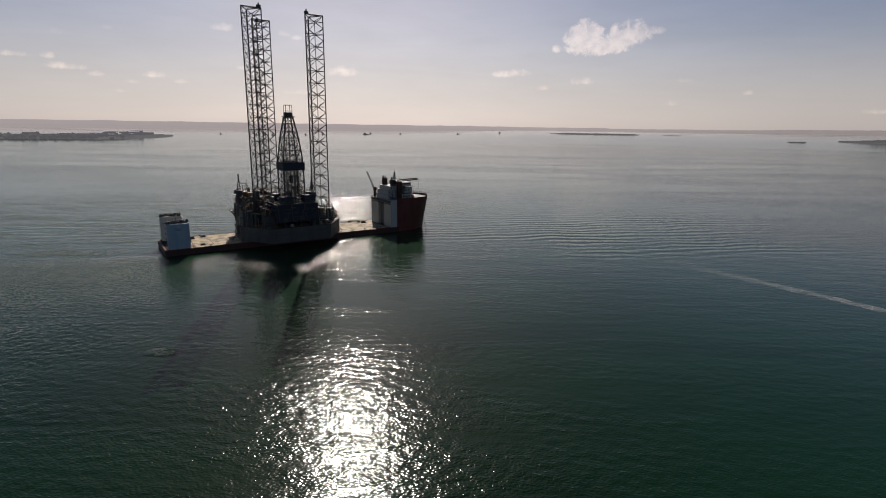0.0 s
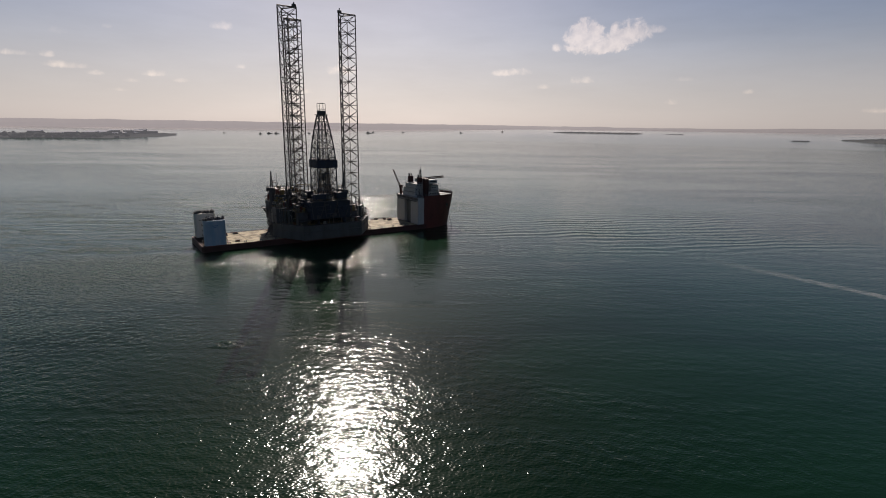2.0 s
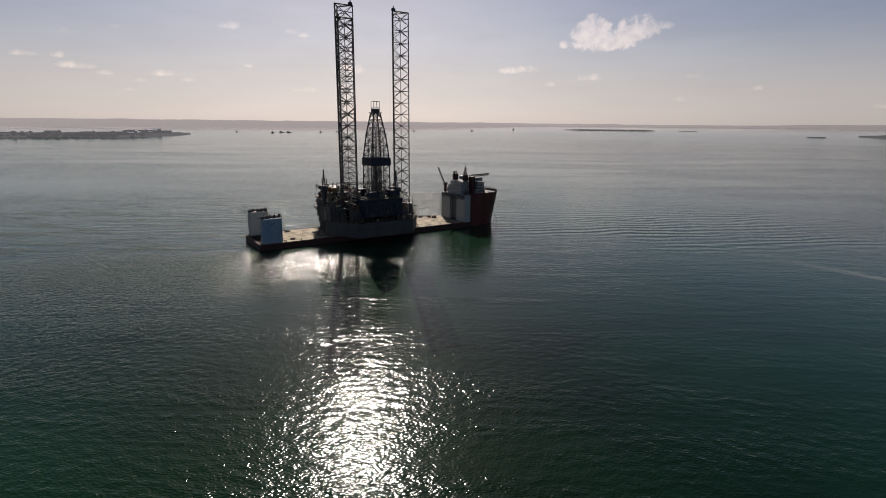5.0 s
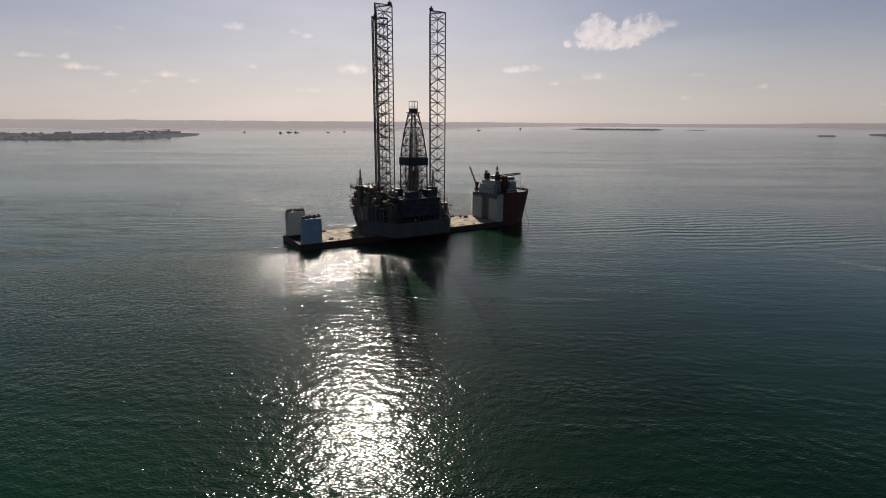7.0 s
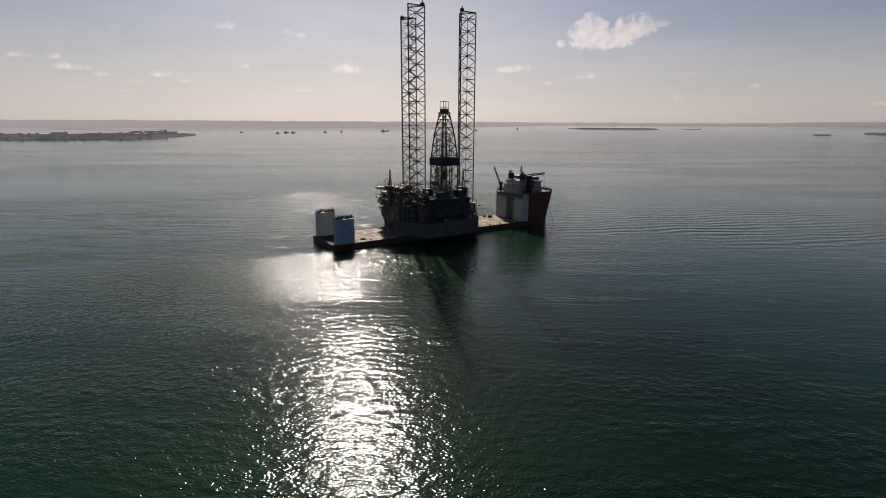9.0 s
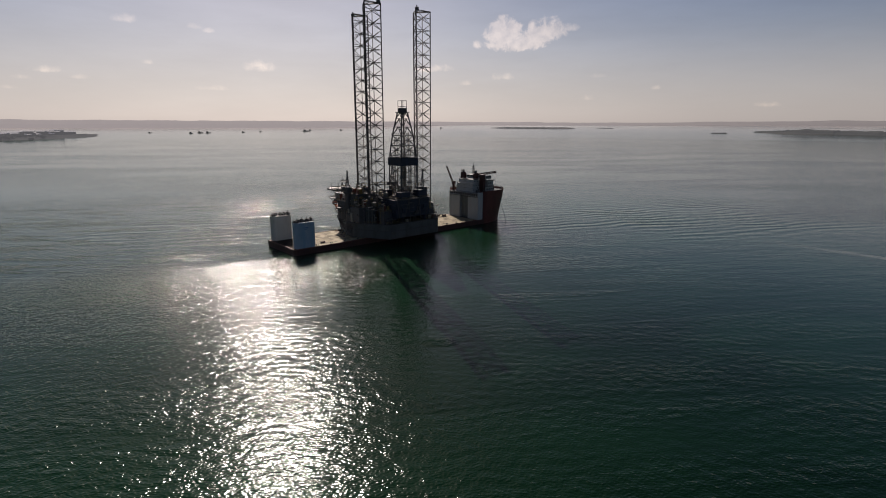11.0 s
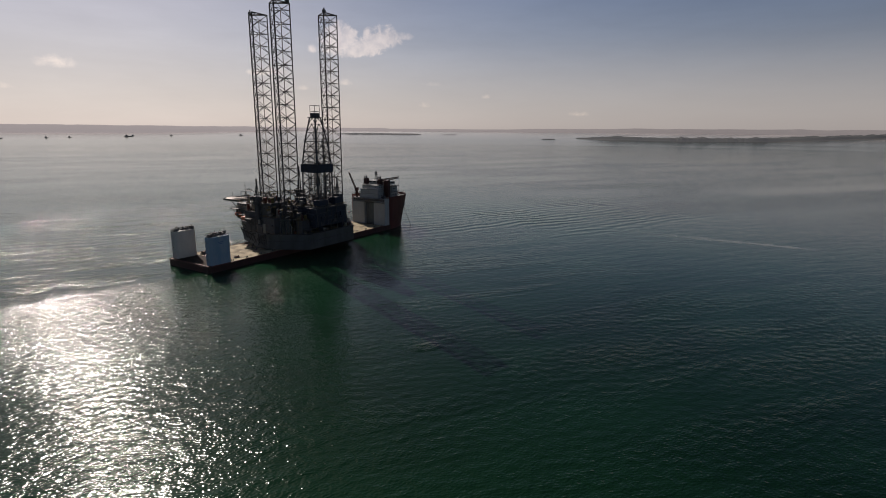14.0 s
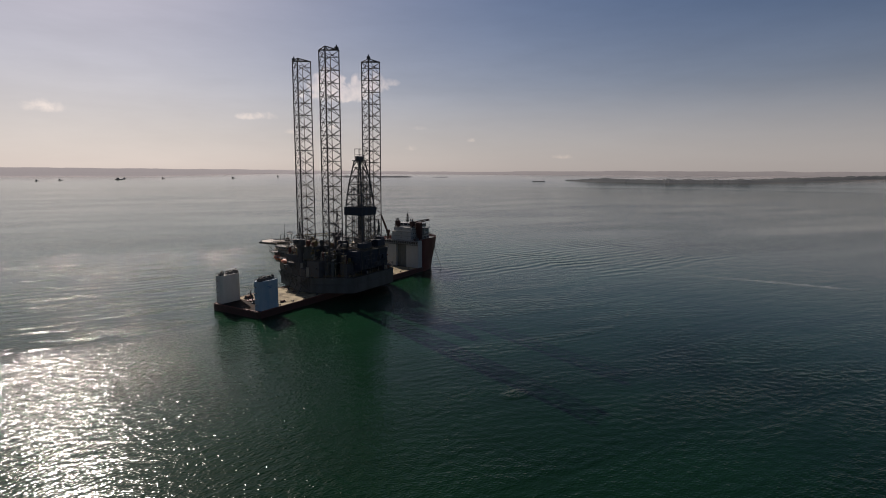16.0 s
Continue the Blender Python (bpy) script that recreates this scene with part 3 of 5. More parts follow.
low_land("headland", [(-2900, 1950), (-1960, 2340), (-1580, 2520), (-1548, 3063)], 190, 30, "low built-up headland with trees and sheds", 2.0, 0.9, 0.75)
low_land("island_1", [(4226, 1685), (2717, 2040), (2343, 2329), (2073, 2819)], 85, 23, "low dark mangrove island", 5.0, 0.5)
low_land("island_2", [(756, 3805), (1056, 3728), (1321, 3625)], 34, 8, "thin flat mangrove islet", 7.0, 0.5, 0.0, 4)
low_land("island_3", [(1449, 3557), (1552, 3514)], 14, 2.4, "bare sandbank awash", 9.0, 0.3, 0.0, 3)
low_land("island_4", [(1787, 2797), (1860, 2756)], 12, 4, "small scrubby islet", 11.0, 1.2, 0.0, 4)


def sheds():
    rnd = random.Random(5)
    for i in range(40):
        k = rnd.random()
        a, b = (Vector((-2500, 2140)), Vector((-1600, 2520))) if i % 2 else (Vector((-1640, 2480)), Vector((-1560, 2900)))
        p = a.lerp(b, k)
        w, d, h = rnd.uniform(20, 62), rnd.uniform(14, 26), rnd.uniform(5, 11) + (9 if i % 9 == 1 else 0)
        ob = new("shed")
        ob.matrix_world = pose(p.x, p.y, sea_z(p.x, p.y) + rnd.uniform(5, 17), 0, 0, rnd.uniform(-30, 40))
        tagged(ob, "pale low industrial shed on the headland", "building", "sheds on the headland")
        bm = bmesh.new()
        box(bm, (0, 0, h / 2 - 8), (w, d, h + 16))
        part("wall", bm, NEAR_LAND, ob)
        bm = bmesh.new()
        plan = [(-w / 2 - 1, -d / 2 - 1, h), (w / 2 + 1, -d / 2 - 1, h), (w / 2 + 1, d / 2 + 1, h), (-w / 2 - 1, d / 2 + 1, h), (-w / 2 - 1, 0, h + 4), (w / 2 + 1, 0, h + 4)]
        vs = [bm.verts.new(p) for p in plan]
        for f in ((0, 1, 5, 4), (2, 3, 4, 5), (1, 2, 5), (3, 0, 4), (0, 3, 2, 1)):
            bm.faces.new([vs[i] for i in f])
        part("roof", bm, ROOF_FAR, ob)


sheds()


def headland_trees():
    rnd = random.Random(15)
    bm = bmesh.new()
    for i in range(1500):
        k = rnd.random() ** 0.8
        a, b = (Vector((-2900, 1950)), Vector((-1960, 2340))) if rnd.random() < 0.55 else (Vector((-1960, 2340)), Vector((-1580, 2520)))
        p = a.lerp(b, k) + Vector((rnd.uniform(-120, 120), rnd.uniform(-150, 90)))
        tall = 1.7 if p.x < -2200 else 0.6
        r = rnd.uniform(3.5, 9) * (0.6 + 0.4 * tall)
        z = sea_z(p.x, p.y) + rnd.uniform(4, 26) * tall
        v0 = len(bm.verts)
        res = bmesh.ops.create_icosphere(bm, subdivisions=1, radius=r, matrix=pose(p.x, p.y, z, 0, 0, rnd.uniform(0, 90)) @ Matrix.Diagonal((1.5, 1.2, 0.75, 1)))
        for v in res["verts"]:
            v.co += Vector((rnd.uniform(-1, 1), rnd.uniform(-1, 1), rnd.uniform(-1, 1))) * r * 0.28
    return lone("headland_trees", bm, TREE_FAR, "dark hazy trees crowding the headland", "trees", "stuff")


headland_trees()


# ---- far boats ----
def far_boat(x, y, turn, length, tall):
    ob = new("boat")
    ob.matrix_world = pose(x, y, sea_z(x, y), 0, 0, turn)
    tagged(ob, "small dark moored work boat seen far off", "boat", "boats at anchor")
    bm = bmesh.new()
    plan = [(-0.5, -0.14), (0.2, -0.15), (0.5, 0), (0.2, 0.15), (-0.5, 0.14)]
    prism(bm, [(a * length, b * length) for a, b in plan], -0.6, length * 0.12)
    part("hull", bm, BOAT_GREY, ob)
    bm = bmesh.new()
    box(bm, (-length * 0.18, 0, length * 0.12 + tall * 0.25), (length * 0.3, length * 0.2, tall * 0.5), 0, 0.2)
    part("cabin", bm, CREAM, ob)
    bm = bmesh.new()
    tube(bm, (-length * 0.1, 0, length * 0.1), (-length * 0.1, 0, length * 0.12 + tall * 0.8), 0.25, 6, 0.12)
    part("mast", bm, BOAT_GREY, ob)


for x, y, turn, ln, tl in ((-1359, 3318, 10, 18, 9), (-1118, 3266, 60, 26, 11), (-1094, 3357, 5, 32, 11), (-1049, 3356, 15, 30, 12), (-876, 3472, 40, 20, 11), (-792, 3579, 20, 20, 12),
                           (-528, 3723, 4, 40, 13), (-510, 3831, 70, 26, 12), (-299, 3841, 30, 20, 11), (108, 3745, 0, 22, 9), (407, 3860, 50, 20, 11)):
    far_boat(x, y, turn, ln, tl)


# ---- foam on the water ----
def foam_strip(name, p, q, w0, w1, label, z=0.03):
    p, q = Vector((*p, z)), Vector((*q, z))
    d = q - p
    ln = d.length
    bm = bmesh.new()
    n = 60
    cols = []
    for i in range(n + 1):
        k = i / n
        w = (w0 + (w1 - w0) * k) * (0.8 + 0.4 * noise.noise(Vector((k * 14, 3, 1))))
        s = noise.noise(Vector((k * 5, 7, 1))) * 0.8
        cols.append([bm.verts.new((k * ln, s + w * f, 0.02 * (1 - abs(f)))) for f in (-0.5, 0, 0.5)])
    for a, b in zip(cols, cols[1:]):
        for j in range(2):
            bm.faces.new((a[j], b[j], b[j + 1], a[j + 1]))
    return lone(name, bm, FOAM, label, "foam", "stuff", m=pose(*p, 0, 0, math.degrees(math.atan2(d.y, d.x))))


foam_strip("wake", (208, 201), (132, 309), 7.0, 13.0, "white foaming wake left by a passing speedboat")


# ---- heavy-lift ship ----
def bow_half(u, k):
    """Half breadth of the bow at u, from the waterline (k = 0) to the forecastle (k = 1)."""
    u0, u1 = 138 + 12 * k, 169 + 3 * k
    x = min(1.0, max(0.0, (u - u0) / (u1 - u0)))
    return 18 * math.sqrt(max(0.0, 1 - x ** (2 + 0.5 * k)))


def ship():
    ship_ob = thing("heavy_lift_ship", (75, 18, 0), "red-hulled semi-submersible heavy-lift ship with low open deck and white stern towers", "ship")
    ship_ob.matrix_world = SHIP @ Matrix.Translation((76.8, 16.5, 0))
    # low hull
    bm = bmesh.new()
    prism(bm, [(-13.6, 1.5), (-12.4, 0), (140, 0), (140, 36), (-12.4, 36), (-13.6, 34.5)], -5, 3.3)
    part("hull", bm, LOW_RED, ship_ob, "dark red low hull side")
    # bow
    bm = bmesh.new()
    levels = [(-5, -0.15), (0, 0), (6, 0.22), (12, 0.5), (18, 0.8), (23, 1.0), (24.2, 1.03)]
    us = [138.2, 143, 148, 152, 155, 158, 160.5, 162.5, 164, 165.3, 166.4, 167.4, 168.2, 168.8, 169.2]
    grid = []
    for z, k in levels:
        end = 169 + 3 * k
        ring = [138.2 + (u - 138.2) * (end - 138.2) / (169.2 - 138.2) for u in us]
        near = [(u, 18 - max(0.5, bow_half(u, k))) for u in ring]
        far = [(u, 36 - v) for u, v in reversed(near)]
        grid.append([bm.verts.new((u, v, z)) for u, v in near + far])
    for a, b in zip(grid, grid[1:]):
        for j in range(len(a) - 1):
            bm.faces.new((a[j], a[j + 1], b[j + 1], b[j]))
        bm.faces.new((a[-1], a[0], b[0], b[-1]))
    bm.faces.new(list(reversed(grid[0])))
    bow = part("bow", bm, HULL_RED, ship_ob, "tall flared red bow", True)
    bm = bmesh.new()
    plan = [(u, v) for u, v in [(g.x + 75, g.y + 18) for g in [v.co for v in bow.data.vertices[5 * 30:6 * 30]]]]
    prism(bm, [(139.8 + (u - 139.8) * 0.985, 18 + (v - 18) * 0.97) for u, v in plan], 22.3, 22.8)
    part("forecastle_deck", bm, RECESS, ship_ob)
    bm = bmesh.new()
    rail(bm, [(139.8 + (u - 139.8) * 0.99, 18 + (v - 18) * 0.985) for u, v in plan], 24.2, 1.1, 1.6, 0.1)
    part("bow_railing", bm, DARK, ship_ob)
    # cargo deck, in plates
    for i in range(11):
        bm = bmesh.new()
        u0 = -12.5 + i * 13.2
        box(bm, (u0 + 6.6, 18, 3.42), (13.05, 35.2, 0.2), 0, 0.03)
        part("deck_plate", bm, DARK_DECK if i == 0 else DECK, ship_ob, "dark deck plating between the towers" if i == 0 else "")
    bm = bmesh.new()
    for v in (0.25, 35.75):
        box(bm, (60, v, 3.5), (143, 0.3, 0.45))
    box(bm, (-13.1, 18, 3.5), (0.4, 34, 0.45))
    part("deck_edge", bm, RUST, ship_ob)
    # stern towers
    for v, lab in ((3.2, "pale blue stern tower with rounded corners"), (32.8, "dirty white stern tower with rounded corners")):
        bm = bmesh.new()
        plan = []
        cx, cy, hx, hy, r = -5.5, v, 6.0, 2.75, 1.4
        for qx, qy, a0 in ((1, 1, 0), (-1, 1, 90), (-1, -1, 180), (1, -1, 270)):
            for s in range(5):
                a = radians(a0 + s * 22.5)
                plan.append((cx + qx * (hx - r) + r * math.cos(a), cy + qy * (hy - r) + r * math.sin(a)))
        prism(bm, plan, 3.5, 18.4)
        tower = part("stern_tower", bm, CASING if v < 10 else TOWER, ship_ob, lab)
        bm = bmesh.new()
        rail(bm, [plan[i] for i in (0, 4, 5, 9, 10, 14, 15, 19)], 18.4, 1.2, 1.5, 0.07, True)
        part("railing", bm, DARK, tower)
        rnd = random.Random(int(v))
        for i in range(12):
            bm = bmesh.new()
            x, y, h = -10.9 + i * 0.98, v + rnd.uniform(-1.6, 1.6), rnd.uniform(0.9, 1.9)
            box(bm, (x, y, 18.4 + h / 2), (rnd.uniform(0.8, 1.6), rnd.uniform(0.8, 1.8), h), rnd.uniform(0, 40), 0.1)
            tube(bm, (x, y, 18.4 + h), (x, y, 18.6 + h + rnd.uniform(0.2, 1)), 0.2, 6)
            part("vent", bm, DARK, tower)
        bm = bmesh.new()
        tube(bm, (-14.0, v - 2.5, 19.2), (-5.4, v - 2.2, 19.8), 0.14, 5)
        tube(bm, (-5.4, v - 2.2, 18.4), (-5.4, v - 2.2, 19.9), 0.16, 5)
        part("davit", bm, DARK, tower)
        # ladder rungs of platforms on the stern face
        for z in (6.5, 9.5, 12.5, 15.5):
            bm = bmesh.new()
            box(bm, (-11.8, v + 0.6, z), (0.8, 1.3, 0.15))
            tube(bm, (-12.1, v + 0.1, z), (-12.1, v + 0.1, z + 1), 0.05, 4)
            tube(bm, (-12.1, v + 1.1, z), (-12.1, v + 1.1, z + 1), 0.05, 4)
            part("platform", bm, DARK, tower)
        if v < 10:
            for w, z in ((3.2, 15.4), (2.0, 14.6)):
                bm = bmesh.new()
                box(bm, (-5.5, v - 2.77, z), (w, 0.04, 0.4))
                part("lettering", bm, LETTER, tower)
    # white house block at the bow, with a deep recess in its after face
    bm = bmesh.new()
    box(bm, (135.6, 5.25, 13.25), (5.1, 10.5, 19.5))
    box(bm, (135.6, 25.25, 13.25), (5.1, 11.5, 19.5))
    box(bm, (135.6, 15, 22.0), (5.1, 9, 2.0))
    box(bm, (136.8, 15, 12.25), (2.7, 9, 17.5))
    block = part("house_block", bm, WHITE, ship_ob, "white block spanning the hull behind the bow")
    for i in range(4):
        bm = bmesh.new()
        box(bm, (135.3, 11.65 + i * 2.23, 11.8), (0.3, 2.12, 16.4), 0, 0.05)
        part("shutter_panel", bm, RECESS, block, "tall grey-green shutter set back in the block")
    for z in (20.2, 22.6):
        bm = bmesh.new()
        box(bm, (132.7, 15.5, z), (0.9, 31, 0.18))
        rail(bm, [(132.3, 0.2), (132.3, 30.8)], z + 0.1, 1.1, 2.0, 0.06)
        part("walkway", bm, DARK, block)
    # solid dark blocks on the wall stand in for shade in the gallery openings
    bm = bmesh.new()
    for i in range(15):
        box(bm, (133.02, 1.4 + i * 1.98, 21.7), (0.14, 1.5, 1.3))
    gallery = part("gallery", bm, DARK, block, "dark blocks standing in for the shaded openings of a covered gallery")
    gallery["kind"] = "stuff"
    for v in (0.2, 30.8):
        bm = bmesh.new()
        rail(bm, [(133.2, v), (138.0, v)], 23, 1.1, 1.6, 0.06)
        part("railing", bm, WHITE, block)
    # deckhouse tiers
    house = None
    for u0, u1, v0, v1, z0, z1 in ((134.5, 152, 7.5, 25, 23, 26.2), (135.0, 151, 7.9, 24.6, 26.2, 29.2), (136.5, 150.5, 8.5, 24, 29.2, 32.2)):
        bm = bmesh.new()
        box(bm, ((u0 + u1) / 2, (v0 + v1) / 2, (z0 + z1) / 2), (u1 - u0, v1 - v0, z1 - z0 - 0.02), 0, 0.12)
        ob = part("deckhouse_tier", bm, WHITE, ship_ob)
        bm = bmesh.new()
        box(bm, ((u0 + u1) / 2, (v0 + v1) / 2, z1 + 0.05), (u1 - u0 + 0.5, v1 - v0 + 0.5, 0.12))
        part("roof_deck", bm, RECESS, ob)
        bm = bmesh.new()
        rail(bm, [(u0 - 0.5, v0 - 0.5), (u1 + 0.5, v0 - 0.5), (u1 + 0.5, v1 + 0.5), (u0 - 0.5, v1 + 0.5)], z1 + 0.1, 1.0, 2.2, 0.05, True)
        part("railing", bm, WHITE, ob)
        zc = (z0 + z1) / 2 + 0.3
        n = int((v1 - v0 - 2) / 6)
        for i in range(n):
            bm = bmesh.new()
            box(bm, (u0 - 0.01, v0 + 2.6 + i * 6, zc), (0.1, 0.5, 0.5))
            part("window", bm, GLASS, ob)
        n = int((u1 - u0 - 2) / 2.4)
        for i in range(n):
            bm = bmesh.new()
            box(bm, (u0 + 1.6 + i * 2.4, v0 - 0.01, zc), (0.75, 0.1, 0.85))
            part("window", bm, GLASS, ob)
        house = ob
    bm = bmesh.new()
    box(bm, (149.5, 16, 33.6), (7, 21, 2.6), 0, 0.25)
    bridge = part("bridge", bm, WHITE, ship_ob, "white wheelhouse with wings to both sides")
    for i in range(5):
        bm = bmesh.new()
        box(bm, (146, 8.4 + i * 3.8, 33.9), (0.12, 2.8, 1.0))
        part("window", bm, GLASS, bridge)
    bm = bmesh.new()
    box(bm, (149.5, 5.48, 33.9), (5.5, 0.1, 1.0))
    part("window", bm, GLASS, bridge)
    bm = bmesh.new()
    box(bm, (148.4, 5.2, 25.0), (8.6, 5.2, 4.2), 0, 0.2)
    box(bm, (149.6, 5.4, 29.3), (6.2, 4.6, 4.2), 0, 0.15)
    side = part("side_house", bm, WHITE, ship_ob, "grey-white side house stepped below the wheelhouse wing")
    for u, z in ((145.4, 25.4), (147.6, 25.4), (149.8, 25.4), (152.0, 25.4), (147.6, 29.6), (149.8, 29.6)):
        bm = bmesh.new()
        box(bm, (u, 2.58 if z < 27 else 3.08, z), (1.1, 0.1, 1.0))
        part("window", bm, GLASS, side)
    for z, u0, u1 in ((27.2, 143.6, 153.2), (31.5, 146.2, 153.2)):
        bm = bmesh.new()
        box(bm, ((u0 + u1) / 2, 4.7, z), (u1 - u0, 6.2, 0.16))
        rail(bm, [(u0, 1.7), (u1, 1.7)], z + 0.1, 1.1, 1.4, 0.06)
        part("gallery_deck", bm, DARK, side)
    bm = bmesh.new()
    box(bm, (143.2, 5.6, 29.6), (2.6, 4.2, 13.2), 0, 0.3)
    part("engine_casing", bm, LOW_RED, ship_ob, "dark red engine casing beside the deckhouse")
    for u, v, z in ((153.5, 5, 24.2), (154.5, 11, 24.0), (152.8, 30, 24.2), (136, 3, 24.0)):
        bm = bmesh.new()
        box(bm, (u, v, z), (2.6, 1.8, 2.4), 10, 0.15)
        tube(bm, (u, v, z + 1), (u, v, z + 3), 0.35, 8)
        tube(bm, (u, v, z + 3), (u - 0.9, v, z + 3.3), 0.45, 8)
        part("ventilator", bm, DARK, ship_ob)
    # funnels, mast, cranes
    for v in (10, 23.2):
        bm = bmesh.new()
        box(bm, (140.5, v, 33.6), (3.8, 2.8, 7.0), 0, 0.5)
        f = part("funnel", bm, LOW_RED, ship_ob, "dark red funnel with exhaust pipes")
        for du, dv in ((-1, -0.7), (-1, 0.7), (0.8, 0)):
            bm = bmesh.new()
            tube(bm, (140.5 + du, v + dv, 37), (140.3 + du, v + dv, 39), 0.38, 8)
            part("exhaust_pipe", bm, DARK, f)
    bm = bmesh.new()
    for a, b in (((-0.8, -0.8), (-0.2, -0.2)), ((0.8, -0.8), (0.2, -0.2)), ((0.8, 0.8), (0.2, 0.2)), ((-0.8, 0.8), (-0.2, 0.2))):
        tube(bm, (146 + a[0], 18 + a[1], 34.8), (146 + b[0], 18 + b[1], 42), 0.2, 5)
    for z in (37, 39.5, 41):
        tube(bm, (146, 15.5 + z * 0.02, z), (146, 20.5 - z * 0.02, z), 0.2, 5)
    tube(bm, (146, 18, 42), (146, 18, 44.5), 0.08, 5)
    mast = part("mast", bm, DARK, ship_ob)
    bm = bmesh.new()
    box(bm, (145.6, 18, 40.2), (0.3, 3.0, 0.3))
    part("radar_scanner", bm, WHITE, mast)
    bm = bmesh.new()
    tube(bm, (134.6, 28, 22.6), (134.6, 28, 28), 1.0, 10)
    crane = part("crane", bm, LOW_RED, ship_ob, "red deck crane with raised boom")
    bm = bmesh.new()
    box(bm, (134.6, 28, 29), (2.4, 2.2, 2.4), 0, 0.2)
    part("cab", bm, LOW_RED, crane)
    bm = bmesh.new()
    truss(bm, (134.2, 28.4, 29), (129.5, 30.5, 41.5), 0.9, 8, 0.2)
    part("boom", bm, LOW_RED, crane)
    bm = bmesh.new()
    tube(bm, (144.5, 9, 30), (144.5, 9, 35.5), 0.8, 10)
    crane = part("crane", bm, LOW_RED, ship_ob, "red provision crane with level boom")
    bm = bmesh.new()
    box(bm, (144.5, 9, 36), (2.4, 2.0, 1.6), 0, 0.2)
    part("cab", bm, LOW_RED, crane)
    bm = bmesh.new()
    truss(bm, (144.8, 9, 36), (160, 7.5, 37), 1.3, 9, 0.26)
    part("boom", bm, LOW_RED, crane)
    bm = bmesh.new()
    tube(bm, (161, 8, 22.8), (161, 8, 36), 0.12, 6, 0.06)
    part("jackstaff", bm, WHITE, ship_ob)
    for i, (u, v) in enumerate(((156, 9), (156, 27), (161, 18), (153, 14), (158, 21))):
        bm = bmesh.new()
        tube(bm, (u, v - 1.3, 23.7), (u, v + 1.3, 23.7), 0.7, 10)
        box(bm, (u, v, 23.1), (2, 3.4, 0.5), 0, 0.05)
        part("windlass", bm, DARK, ship_ob)
    # anchor and its chain
    bm = bmesh.new()
    a, b = Vector((159.6, 2.6, 16.5)), Vector((161.2, -3.6, -0.5))
    n = 34
    for i in range(n):
        p, q = a.lerp(b, i / n), a.lerp(b, (i + 0.8) / n)
        tube(bm, p, q, 0.16 if i % 2 else 0.24, 5)
    part("anchor_chain", bm, CHAIN, ship_ob)
    bm = bmesh.new()
    tube(bm, (159.6, 4.5, 17.2), (159.6, 1.6, 16.2), 0.9, 10)
    part("hawse_pipe", bm, DARK, ship_ob)
    return ship_ob


SHIP_OB = ship()


# ---- jack-up rig ----
LEG_R, LEG_TOP, BAY = 6.5, 140.6, 7.2
LEGS = [(60.0, 36.4), (44.6, 0.2), (81.8, -0.3)]
HULL = [(44.5, -16), (83, -16), (97.5, 4), (97.5, 14), (82, 42.5), (73, 50), (52, 50), (44, 42.5), (32, 14), (32, 5)]


def mesh_of(name, make, material):
    bm = bmesh.new()
    make(bm)
    bmesh.ops.recalc_face_normals(bm, faces=bm.faces)
    me = bpy.data.meshes.new(name)
    bm.to_mesh(me)
    bm.free()
    me.materials.append(material)
    return me


def put(name, me, parent, m):
    ob = new(name, me)
    ob.parent = parent
    ob.matrix_basis = m
    return ob


def between(p, q):
    """The pose that lays a unit bar along z from p to q."""
    p, q = Vector(p), Vector(q)
    d = q - p
    return Matrix.Translation(p) @ d.to_track_quat("Z", "Y").to_matrix().to_4x4() @ Matrix.Diagonal((1, 1, d.length, 1))


